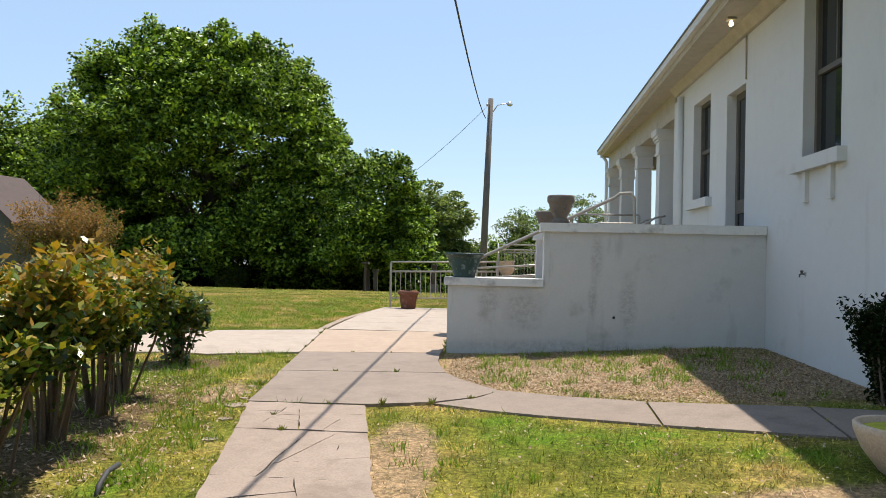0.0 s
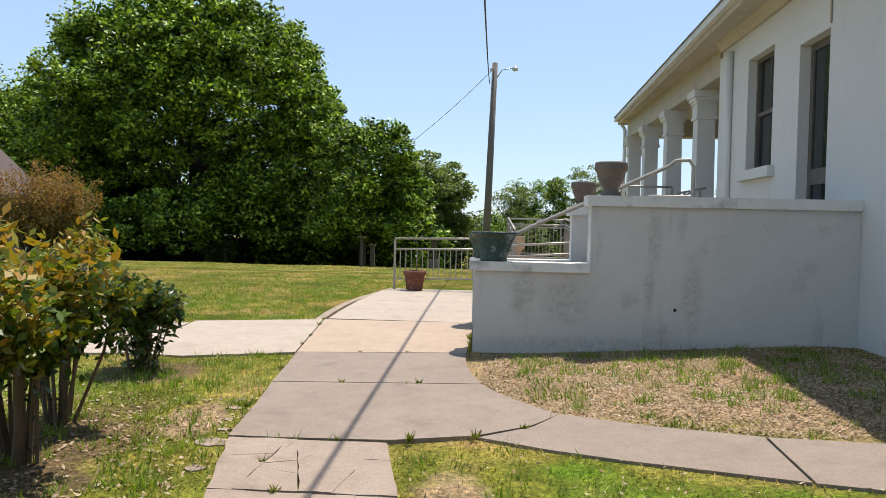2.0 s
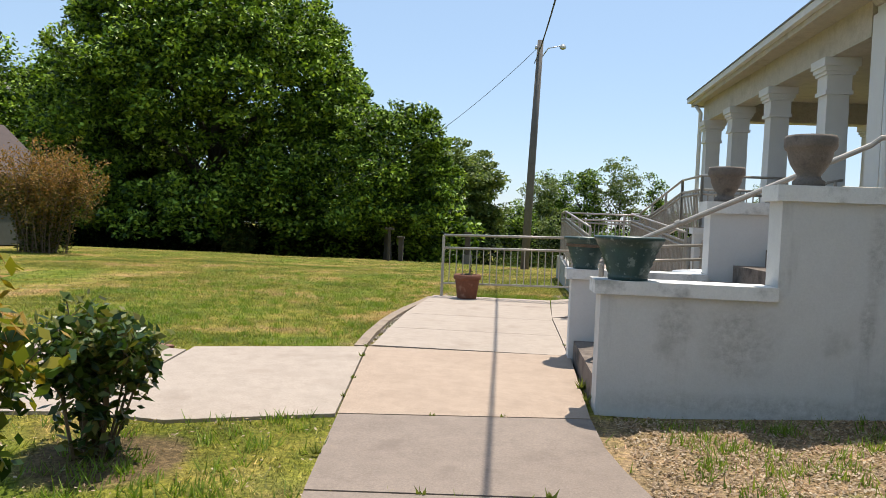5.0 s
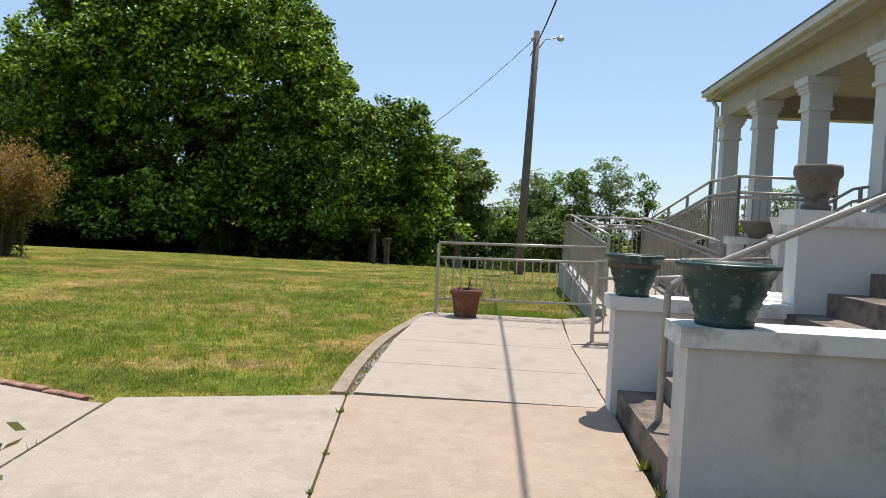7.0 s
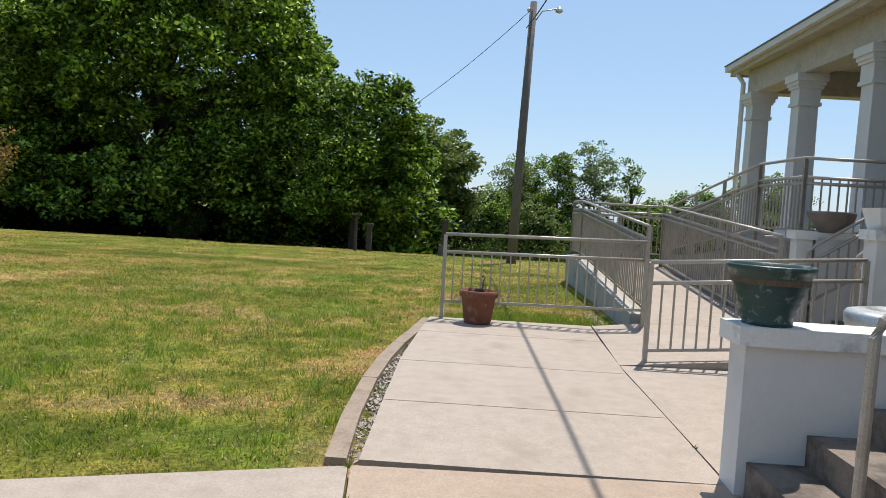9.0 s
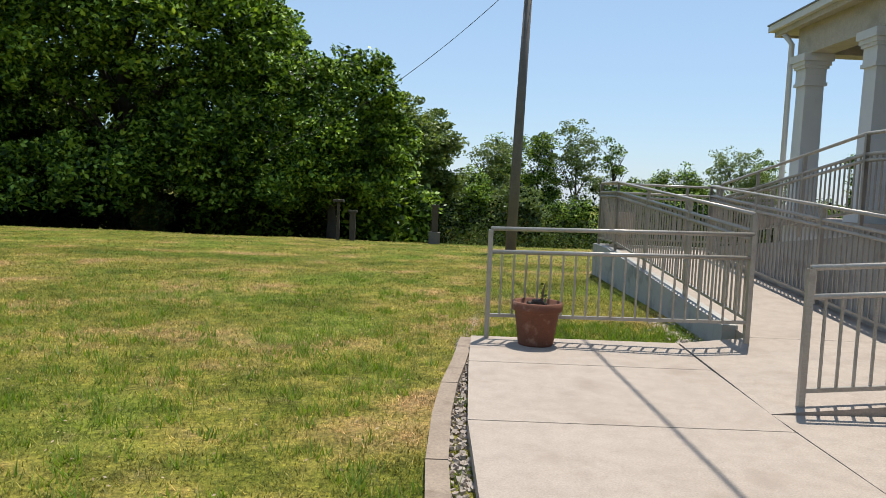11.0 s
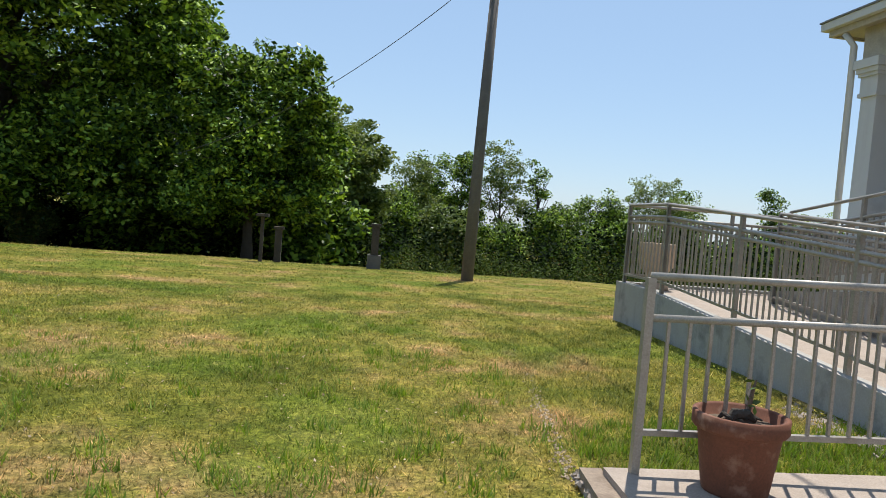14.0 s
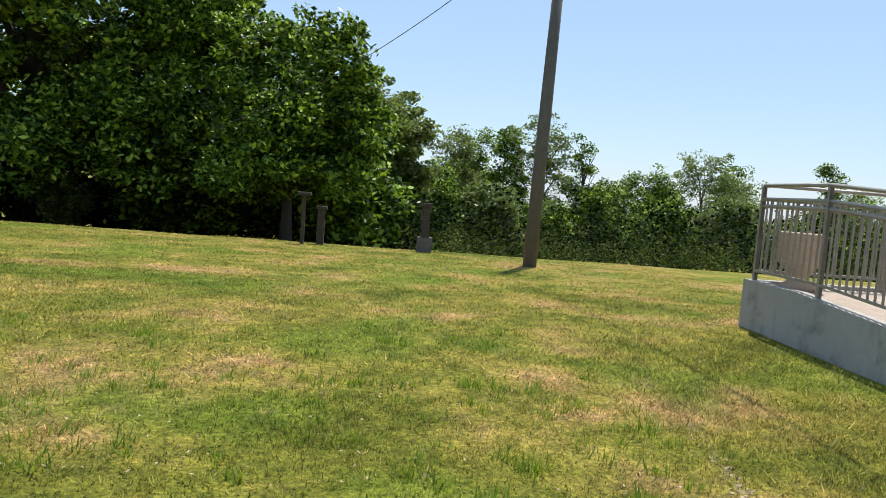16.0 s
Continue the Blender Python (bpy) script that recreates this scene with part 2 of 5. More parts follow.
# Bark colour, also used to darken the far posts for tree shade.
M_BARK_POST_SHADE = surface("dark_bark_post_shade", (0.045, 0.035, 0.026), (0.09, 0.07, 0.052), None, 3.0, 30, 0.95, 0, 0.9, dist=0.02)
M_STEM = surface("grey_brown_stem", (0.12, 0.082, 0.055), (0.20, 0.14, 0.095), None, 5.0, 60, 0.9, 0, 0.4)
M_POLE = surface("weathered_pole", (0.085, 0.075, 0.068), (0.165, 0.148, 0.132), None, 2.0, 40, 0.95, 0, 0.5)
M_WIRE = surface("black_cable", (0.03, 0.03, 0.03), (0.05, 0.05, 0.05), None, 1, 10, 0.7)
M_STEEL = surface("galvanised_steel", (0.40, 0.41, 0.42), (0.52, 0.53, 0.54), None, 3, 40, 0.45, 0.7, 0.05)
M_KERB = surface("timber_kerb", (0.22, 0.165, 0.12), (0.34, 0.265, 0.20), (0.15, 0.105, 0.075), 2.2, 50, 0.95, 0, 0.5)
M_STONE = surface("pale_gravel", (0.24, 0.19, 0.155), (0.46, 0.40, 0.345), (0.26, 0.15, 0.11), 12.0, 60, 0.95, 0, 0.4)
M_ROOF = surface("grey_roofing", (0.16, 0.16, 0.155), (0.22, 0.22, 0.215), None, 2, 60, 0.9, 0, 0.3)
M_SHED = surface("grey_green_siding", (0.055, 0.058, 0.048), (0.085, 0.088, 0.075), None, 1.2, 40, 0.8, 0, 0.2)
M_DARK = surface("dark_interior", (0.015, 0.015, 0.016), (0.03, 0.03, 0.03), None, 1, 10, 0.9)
M_SASH = surface("dark_sash", (0.09, 0.075, 0.06), (0.14, 0.12, 0.10), None, 3, 60, 0.6)
M_MOSS = surface("yellow_green_moss", (0.30, 0.30, 0.02), (0.46, 0.44, 0.04), None, 9, 70, 0.95, 0, 0.8)
# Tone range stretched: lit clumps and black gaps put into the leaf colour.
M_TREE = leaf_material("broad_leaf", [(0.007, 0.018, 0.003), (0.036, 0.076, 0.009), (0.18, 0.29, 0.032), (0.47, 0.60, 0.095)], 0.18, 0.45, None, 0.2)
M_TREE_PALE = leaf_material("pale_leaf", [(0.045, 0.07, 0.018), (0.10, 0.145, 0.038), (0.18, 0.23, 0.068), (0.27, 0.32, 0.11)], 0.3, 0.45)
# Near-black leaves: the shade under trees and by the wall put into colour.
M_LEAF_SHADE = leaf_material("shade_dark_leaf", [(0.004, 0.009, 0.003), (0.008, 0.016, 0.005), (0.02, 0.036, 0.009)], 0.06, 0.8, None, 0.05)
M_FAR = leaf_material("far_leaf", [(0.05, 0.085, 0.03), (0.08, 0.125, 0.045), (0.12, 0.175, 0.06)])
M_PHOTINIA = leaf_material("bronze_green_leaf", [(0.022, 0.05, 0.009), (0.05, 0.10, 0.014), (0.12, 0.16, 0.02), (0.27, 0.24, 0.025), (0.34, 0.19, 0.025)], 0.3, 0.35, (0.3, 1.15))
M_SHRUB = leaf_material("glossy_leaf", [(0.014, 0.034, 0.007), (0.035, 0.072, 0.012), (0.09, 0.13, 0.025), (0.19, 0.16, 0.04)], 0.25, 0.35)
M_MYRTLE = leaf_material("rusty_twig_leaf", [(0.05, 0.065, 0.014), (0.12, 0.105, 0.025), (0.24, 0.14, 0.045), (0.34, 0.18, 0.07)], 0.25, 0.7, (0.2, 2.6), 0.1)


def make_glass():
    m, nt, b = tree_of("window_glass")
    b.inputs["Base Color"].default_value = (0.02, 0.024, 0.026, 1)
    b.inputs["Roughness"].default_value = 0.06
    bump_of(nt, b, noise_at(nt, 1.3, 2, 0.5, position(nt)), 0.05, 0.01)
    return m


M_GLASS = make_glass()


# ---- mesh helpers ----
def finish(name, bm, material, parent=None, label="", bevel=0.0):
    if bevel:
        bmesh.ops.bevel(bm, geom=[e for e in bm.edges if e.calc_face_angle(0) > 0.5], offset=bevel, segments=2, affect="EDGES", profile=0.6)
    bmesh.ops.recalc_face_normals(bm, faces=bm.faces)
    me = bpy.data.meshes.new(name)
    bm.to_mesh(me)
    bm.free()
    me.materials.append(material)
    ob = new(name, me)
    if parent:
        ob.parent = parent
    if label:
        ob["label"] = label
    return ob


def part(name, bm, material, parent, label="", bevel=0.0):
    return finish(name, bm, material, parent, label, bevel)


def smooth(ob):
    ob.data.polygons.foreach_set("use_smooth", [True] * len(ob.data.polygons))
    return ob


def shared(name, mesh, parent, loc, scale=None):
    ob = new(name, mesh)
    ob.parent = parent
    ob.location = loc
    if scale:
        ob.scale = scale
    return ob


def hexa(bm, c):
    """A block from its four lower and four upper corners, each going round."""
    v = [bm.verts.new(p) for p in c]
    for f in ((3, 2, 1, 0), (4, 5, 6, 7), (0, 1, 5, 4), (1, 2, 6, 5), (2, 3, 7, 6), (3, 0, 4, 7)):
        bm.faces.new([v[i] for i in f])
    return bm


def box(bm, x0, x1, y0, y1, z0, z1):
    return hexa(bm, [(x0, y0, z0), (x1, y0, z0), (x1, y1, z0), (x0, y1, z0), (x0, y0, z1), (x1, y0, z1), (x1, y1, z1), (x0, y1, z1)])


def beam(bm, a, b, w, h):
    """A straight bar of rectangular section from a to b."""
    a, b = Vector(a), Vector(b)
    d = (b - a).normalized()
    side = d.cross(Vector((0, 0, 1)))
    side = Vector((1, 0, 0)) if side.length < 1e-4 else side.normalized()
    up = side.cross(d).normalized()
    c = [p + side * (sx * w / 2) + up * (sz * h / 2) for p in (a, b) for sx, sz in ((-1, -1), (1, -1), (1, 1), (-1, 1))]
    return hexa(bm, c)


def tube(bm, pts, radii, n=8):
    """A round bar through points, of one or changing radius."""
    if isinstance(radii, (int, float)):
        radii = [radii] * len(pts)
    pts = [Vector(p) for p in pts]
    rings = []
    for i, p in enumerate(pts):
        d = (pts[min(i + 1, len(pts) - 1)] - pts[max(i - 1, 0)]).normalized()
        u = d.cross(Vector((0.31, 0.17, 0.94)))
        if u.length < 0.05:
            u = d.cross(Vector((1, 0, 0)))
        u.normalize()
        w = d.cross(u)
        rings.append([bm.verts.new(p + (u * math.cos(a) + w * math.sin(a)) * radii[i]) for a in [2 * math.pi * k / n for k in range(n)]])
    for r0, r1 in zip(rings, rings[1:]):
        for k in range(n):
            bm.faces.new((r0[k], r0[(k + 1) % n], r1[(k + 1) % n], r1[k]))
    bm.faces.new(rings[0][::-1])
    bm.faces.new(rings[-1])
    return bm


def lathe(bm, profile, n=32, centre=(0, 0, 0), wobble=0.0):
    """A turned body from (radius, height) pairs."""
    cx, cy, cz = centre
    rings = []
    for r, z in profile:
        rings.append([bm.verts.new((cx + r * (1 + wobble * math.sin(3 * a + z * 7)) * math.cos(a), cy + r * (1 + wobble * math.sin(2 * a + 1)) * math.sin(a), cz + z)) for a in [2 * math.pi * k / n for k in range(n)]])
    for r0, r1 in zip(rings, rings[1:]):
        for k in range(n):
            bm.faces.new((r0[k], r0[(k + 1) % n], r1[(k + 1) % n], r1[k]))
    bm.faces.new(rings[0][::-1])
    bm.faces.new(rings[-1])
    return bm


def prism(bm, outline, top, thick):
    """A slab over an outline; top(x, y) gives its upper height."""
    up = [bm.verts.new((x, y, top(x, y))) for x, y in outline]
    lo = [bm.verts.new((x, y, top(x, y) - thick)) for x, y in outline]
    bm.faces.new(up)
    bm.faces.new(lo[::-1])
    n = len(up)
    for i in range(n):
        bm.faces.new((lo[i], lo[(i + 1) % n], up[(i + 1) % n], up[i]))
    return bm


def thing(name, label, category, group="", loc=(0, 0, 0)):
    ob = new(name)
    ob.location = loc
    ob.empty_display_size = 0.2
    return tagged(ob, label, category, group)


def lerp_table(table, v):
    for (a, fa), (b, fb) in zip(table, table[1:]):
        if v <= b:
            k = max(0.0, min(1.0, (v - a) / (b - a)))
            return fa + (fb - fa) * k
    return table[-1][1]


# ---- ground ----
SLAB_Z = [(-8, -0.31), (0, -0.235), (5, -0.165), (7.6, -0.10), (10.6, -0.055), (13.2, -0.01), (14.2, 0.0), (19, 0.0)]
LAND_Z = [(-60, -0.6), (-8, -0.33), (0, -0.26), (5, -0.19), (7.6, -0.13), (10.6, -0.085), (13.2, -0.08), (18, -0.13), (25, -0.17), (34, -0.46), (38, -0.60), (46, -1.3), (70, -5.0), (140, -13.0), (600, -20.0), (1500, -22.0), (4000, -60.0)]


def slab_z(x, y):
    z = lerp_table(SLAB_Z, y)
    if y > 15.95 and x > -0.1:
        z += 0.08 * (x + 0.1)
    return z


def land_z(x, y):
    z = lerp_table(LAND_Z, y)
    if x > 0.3:
        z += min(0.17, 0.055 * (x - 0.3)) * max(0.0, min(1.0, (26 - y) / 10))
    if x > -3 and 16 < y < 32:
        z += 0.11 * min(1.0, (x + 3) / 3.5) * max(0.0, 1 - abs(y - 24.5) / 7)
    if y < 60:
        z += 0.02 * math.sin(x * 0.9 + y * 0.37) * math.cos(y * 0.61 - x * 0.2) * (1 if y > 14 or x < -3 else 0.3)
    return z


def grid_lines(spans):
    out = []
    for a, b, step in spans:
        n = max(1, round((b - a) / step))
        out += [a + (b - a) * i / n for i in range(n)]
    return out + [spans[-1][1]]


def make_ground():
    xs = grid_lines([(-3000, -400, 650), (-400, -60, 60), (-60, -24, 4), (-24, -8, 1.0), (-8, 6, 0.25), (6, 30, 2), (30, 60, 6), (60, 400, 60), (400, 3000, 650)])
    ys = grid_lines([(-3000, -60, 600), (-60, -6, 6), (-6, 26, 0.25), (26, 48, 1), (48, 80, 4), (80, 400, 40), (400, 4000, 600)])
    verts = [(x, y, land_z(x, y)) for y in ys for x in xs]
    w = len(xs)
    faces = [(j * w + i, j * w + i + 1, (j + 1) * w + i + 1, (j + 1) * w + i) for j in range(len(ys) - 1) for i in range(w - 1)]
    me = bpy.data.meshes.new("ground")
    me.from_pydata(verts, [], faces)
    me.polygons.foreach_set("use_smooth", [True] * len(me.polygons))
    me.materials.append(M_LAWN)
    return tagged(new("ground", me), "mown patchy green and straw lawn", "lawn", kind="structure")


make_ground()


# ---- paving ----
OUTLINES = []


def slab(name, outline, material, label, thick=0.14, top=slab_z):
    OUTLINES.append(outline)
    ob = finish(name, prism(bmesh.new(), outline, top, thick), material, bevel=0.012)
    return tagged(ob, label, "pavement", "walkway slabs", "structure")


def side_z(x, y):
    return land_z(x, y) + 0.02


def near_edge(y, right):
    return (0.80 - 0.199 * (y - 0.5)) if right else (-0.12 - 0.214 * (y - 0.5))


def cut(poly, p, d):
    """The two halves of a convex outline on either side of a line."""
    n = Vector((-d[1], d[0]))
    halves = ([], [])
    for i, a in enumerate(poly):
        b = poly[(i + 1) % len(poly)]
        sa, sb = (Vector(a) - p).dot(n), (Vector(b) - p).dot(n)
        halves[0 if sa >= 0 else 1].append(a)
        if sa * sb < 0:
            q = Vector(a).lerp(Vector(b), sa / (sa - sb))
            halves[0].append(tuple(q))
            halves[1].append(tuple(q))
    return [h for h in halves if len(h) > 2]


def shrunk(poly, by):
    c = sum((Vector(p) for p in poly), Vector((0, 0))) / len(poly)
    return [tuple(Vector(p) + (c - Vector(p)).normalized() * by) for p in poly]


def ragged(poly, r, amount):
    """An outline with extra points along its sides, pushed about a little."""
    out = []
    for i, a in enumerate(poly):
        a, b = Vector(a), Vector(poly[(i + 1) % len(poly)])
        out.append(tuple(a))
        k = int((b - a).length / 0.16)
        side = Vector((-(b - a).y, (b - a).x)).normalized()
        for j in range(1, k + 1):
            out.append(tuple(a.lerp(b, j / (k + 1)) + side * r.uniform(-amount, amount)))
    return out


def cracked_slab(y0, y1, cuts, seed):
    r = random.Random(seed)
    poly = [(near_edge(y0, False), y0), (near_edge(y0, True), y0), (near_edge(y1, True), y1), (near_edge(y1, False), y1)]
    OUTLINES.append(poly)
    ob = tagged(new("pavement"), "cracked pinkish old concrete path slab", "pavement", "walkway slabs", "structure")
    pieces = [poly]
    for _ in range(cuts):
        pieces.sort(key=lambda q: -max((Vector(a) - Vector(b)).length for a in q for b in q))
        q = pieces.pop(0)
        c = sum((Vector(p) for p in q), Vector((0, 0))) / len(q)
        ang = r.choice((r.uniform(-0.5, 0.5), r.uniform(1.1, 2.0)))
        pieces += cut(q, c + Vector((r.uniform(-0.15, 0.15), r.uniform(-0.15, 0.15))), (math.cos(ang), math.sin(ang)))
    for q in pieces:
        dz, tx, ty = r.uniform(-0.006, 0.004), r.uniform(-0.006, 0.006), r.uniform(-0.006, 0.006)
        c = q[0]
        part("slab_piece", prism(bmesh.new(), ragged(shrunk(q, 0.0025), r, 0.010), lambda x, y: slab_z(x, y) + dz + tx * (x - c[0]) + ty * (y - c[1]), 0.12), M_CONC_CRACKED, ob)
    return ob


for i, (y0, y1, n) in enumerate(((-4.5, -2.5, 2), (-2.48, -0.4, 2), (-0.38, 1.6, 3), (1.607, 3.6, 4), (3.607, 5.45, 6), (5.457, 6.55, 6), (6.557, 7.43, 10))):
    cracked_slab(y0, y1, n, 11 + i)
slab("pavement", [(-1.62, 7.46), (-1.2, 7.46), (-0.57, 7.49), (-0.02, 7.66), (0.36, 7.95), (0.58, 8.28), (0.36, 8.56), (0.16, 8.85), (0.0, 9.2), (-1.79, 9.02), (-1.7, 8.3)], M_CONC_OLD, "grey-brown old concrete path slab")
slab("pavement", [(-1.795, 9.04), (-0.005, 9.22), (-0.1, 9.65), (-0.16, 10.05), (-0.18, 10.68), (-1.94, 10.42)], M_CONC_OLD, "grey-brown old concrete path slab")
slab("pavement", [(-0.008, 7.655), (0.45, 7.42), (0.88, 7.2), (1.78, 6.8), (1.82, 7.62), (1.2, 7.9), (0.588, 8.272), (0.368, 7.943)], M_CONC_OLD, "grey-brown concrete side path slab", top=side_z)
slab("pavement", [(1.80, 6.79), (2.94, 6.36), (3.05, 7.3), (1.84, 7.61)], M_CONC_OLD, "grey-brown concrete side path slab", top=side_z)
slab("pavement", [(2.96, 6.35), (3.95, 6.0), (3.95, 7.15), (3.07, 7.29)], M_CONC_OLD, "grey-brown concrete side path slab", top=side_z)
slab("pavement", [(-1.945, 10.44), (-0.18, 10.7), (-0.14, 12.985), (-2.2, 12.9)], M_CONC_TAN, "smooth tan concrete walkway slab")
slab("pavement", [(-1.96, 10.42), (-2.215, 12.89), (-3.82, 12.4), (-3.62, 10.08), (-3.0, 10.02)], M_CONC_NEW, "pale concrete branch path slab")
slab("pavement", [(-3.635, 10.07), (-3.835, 12.24), (-4.0, 12.26), (-5.4, 12.75), (-9.5, 11.7), (-9.5, 9.0)], M_CONC_NEW, "pale concrete branch path slab")
JOINTS = [12.985, 14.22, 15.6, 17.18, 18.26]
LEFT = [(12.9, -2.17), (14.5, -2.18), (16.0, -2.19), (17.0, -2.13), (18.26, -2.05)]
for a, b in zip(JOINTS, JOINTS[1:]):
    r0, r1 = -0.16 + 0.05 * max(0, a - 16), -0.16 + 0.05 * max(0, b - 16)
    slab("pavement", [(lerp_table(LEFT, a), a + 0.006), (r0, a + 0.006), (r1, b - 0.006), (lerp_table(LEFT, b), b - 0.006)], M_CONC_NEW, "pale concrete walkway slab", thick=0.2)
slab("pavement", [(-0.145, 13.0), (3.6, 13.0), (3.6, 16.1), (2.12, 16.12), (-0.145, 15.95)], M_CONC_NEW, "pale concrete yard slab", top=lambda x, y: slab_z(-1, y))


def slope_z(x, y):
    """The slab that rises to the stair rail and meets the foot of the ramp."""
    k = max(0.0, min(1.0, (y - 16.0) / 2.2))
    return slab_z(x, y) * (1 - k) + 0.1 * k * max(0.0, min(1.0, (x + 0.1) / 0.75))


slab("pavement", [(-0.145, 15.97), (2.12, 16.14), (2.2, 18.19), (0.65, 18.19), (-0.03, 18.24)], M_CONC_NEW, "pale sloping concrete slab", thick=0.3, top=slope_z)

# timber edging along the lawn
KERB = [(13.05, -2.31), (13.9, -2.36), (15.0, -2.375), (15.85, -2.345), (16.6, -2.285), (17.4, -2.185), (18.35, -2.09)]
for (y0, x0), (y1, x1) in zip(KERB[::2], KERB[2::2]):
    (ym, xm) = KERB[KERB.index((y0, x0)) + 1]
    bm = bmesh.new()
    pts = [(x0, y0 + 0.008), (xm, ym), (x1, y1 - 0.008)]
    outline = [(x - 0.062, y) for x, y in pts] + [(x + 0.062, y) for x, y in pts[::-1]]
    OUTLINES.append(outline)
    tagged(finish("timber_edging", prism(bm, outline, lambda x, y: -0.035, 0.2), M_KERB, bevel=0.014), "weathered timber edging beside the walkway", "edging", "timber edging")

# ---- building ----
FACE, PORCH = 3.985, 1.15


def wall_with_holes(bm, x0, x1, y0, y1, z0, z1, holes):
    """A wall along y with openings (ya, yb, za, zb) right through it."""
    ys = sorted({y0, y1, *[h[0] for h in holes], *[h[1] for h in holes]})
    for a, b in zip(ys, ys[1:]):
        cut = sorted([(h[2], h[3]) for h in holes if h[0] <= a and h[1] >= b])
        z = z0
        for lo, hi in cut:
            if lo > z:
                box(bm, x0, x1, a, b, z, lo)
            z = hi
        if z < z1:
            box(bm, x0, x1, a, b, z, z1)
    bmesh.ops.remove_doubles(bm, verts=bm.verts, dist=1e-4)
    return bm


WIN0, WIN1, DOOR = (8.9, 9.86, 2.38, 4.35), (13.6, 14.65, 2.26, 3.98), (11.85, 12.71, PORCH, 3.74)
wall = finish("wall_west", wall_with_holes(bmesh.new(), FACE, FACE + 0.28, -12, 15.95, -0.4, 4.54, [WIN0, WIN1, DOOR, (2.0, 3.0, 2.36, 4.35)]), M_PAINT)
tagged(wall, "white painted masonry house wall", "wall", kind="structure")
tagged(finish("wall_north", box(bmesh.new(), FACE + 0.28, 12, 15.67, 15.95, -0.4, 4.54), M_PAINT), "white painted masonry wall", "wall", kind="structure")
core = finish("wall_core", wall_with_holes(bmesh.new(), 6.6, 6.9, 15.95, 21.3, PORCH, 4.54, [(19.5, 20.6, PORCH, 3.5)]), M_PAINT)
tagged(core, "white painted porch wall", "wall", kind="structure")
tagged(finish("wall_back", box(bmesh.new(), 6.9, 14, 21.0, 21.3, PORCH, 4.54), M_PAINT), "white painted porch wall", "wall", kind="structure")


def sash_window(name, y0, y1, z0, z1, label, brackets=True):
    w = tagged(new(name), label, "window", "house windows", "structure")
    x = FACE + 0.16
    bm = bmesh.new()
    for a in ((y0, y0 + 0.06, z0, z1), (y1 - 0.06, y1, z0, z1), (y0 + 0.06, y1 - 0.06, z0, z0 + 0.06), (y0 + 0.06, y1 - 0.06, z1 - 0.06, z1)):
        box(bm, x - 0.03, x + 0.05, *a)
    part("window_frame", bm, M_SASH, w)
    mid = (z0 + z1) / 2
    part("meeting_rail", box(bmesh.new(), x - 0.02, x + 0.03, y0 + 0.06, y1 - 0.06, mid - 0.03, mid + 0.03), M_SASH, w)
    part("muntin", box(bmesh.new(), x - 0.005, x + 0.02, (y0 + y1) / 2 - 0.012, (y0 + y1) / 2 + 0.012, mid + 0.03, z1 - 0.06), M_SASH, w)
    for a, b in ((z0 + 0.06, mid - 0.03), (mid + 0.03, z1 - 0.06)):
        part("pane", box(bmesh.new(), x + 0.02, x + 0.028, y0 + 0.06, y1 - 0.06, a, b), M_GLASS, w)
    part("window_sill", box(bmesh.new(), FACE - 0.1, FACE + 0.13, y0 - 0.14, y1 + 0.14, z0 - 0.15, z0), M_PAINT, w, "thick white painted sill", 0.012)
    for yb in (y0 + 0.12, y1 - 0.2) if brackets else ():
        part("sill_bracket", box(bmesh.new(), FACE - 0.045, FACE, yb, yb + 0.09, z0 - 0.5, z0 - 0.15), M_PAINT, w, bevel=0.008)
    return w


sash_window("window_1", *WIN0, "tall dark sash window with white sill and brackets")
sash_window("window_2", *WIN1, "dark sash window with white painted sill", False)
# Thin sheet behind the openings; the room's darkness is put into its colour.
tagged(finish("interior_dark", box(bmesh.new(), FACE + 0.27, FACE + 0.275, 8.5, 15.4, PORCH, 4.4), M_DARK), "near-black sheet standing in for the unlit room", "interior", kind="structure")


def house_door(name, x, y0, y1, z0, z1, label):
    d = tagged(new(name), label, "door", "", "structure")
    bm = bmesh.new()
    for a in ((y0, y0 + 0.09, z0, z1), (y1 - 0.09, y1, z0, z1), (y0 + 0.09, y1 - 0.09, z1 - 0.1, z1), (y0 + 0.09, y1 - 0.09, z0 + 0.78, z0 + 0.98), (y0 + 0.09, y1 - 0.09, z0, z0 + 0.2)):
        box(bm, x, x + 0.045, *a)
    part("door_frame", bm, M_SASH, d)
    for a, b in ((z0 + 0.2, z0 + 0.78), (z0 + 0.98, z1 - 0.1)):
        part("pane", box(bmesh.new(), x + 0.02, x + 0.028, y0 + 0.09, y1 - 0.09, a, b), M_GLASS, d)
    part("door_handle", tube(bmesh.new(), [(x - 0.04, y0 + 0.05, z0 + 0.9), (x - 0.04, y0 + 0.05, z0 + 1.05)], 0.012), M_STEEL, d)
    return d


house_door("door_1", FACE + 0.14, *DOOR, "dark screen door in the white wall")
house_door("door_2", 6.7, 19.5, 20.6, PORCH, 3.5, "dark glazed porch door")

# pilaster and downpipe
tagged(smooth(finish("trim", tube(bmesh.new(), [(FACE - 0.05, 15.4, 0.1), (FACE - 0.05, 15.4, 4.3)], 0.055, 12), M_PAINT)), "white painted downpipe on the wall", "downpipe", kind="structure")
tagged(finish("trim", box(bmesh.new(), FACE - 0.03, FACE + 0.3, 15.6, 16.0, PORCH, 4.3), M_PAINT, bevel=0.01), "white painted corner pilaster", "pilaster", kind="structure")
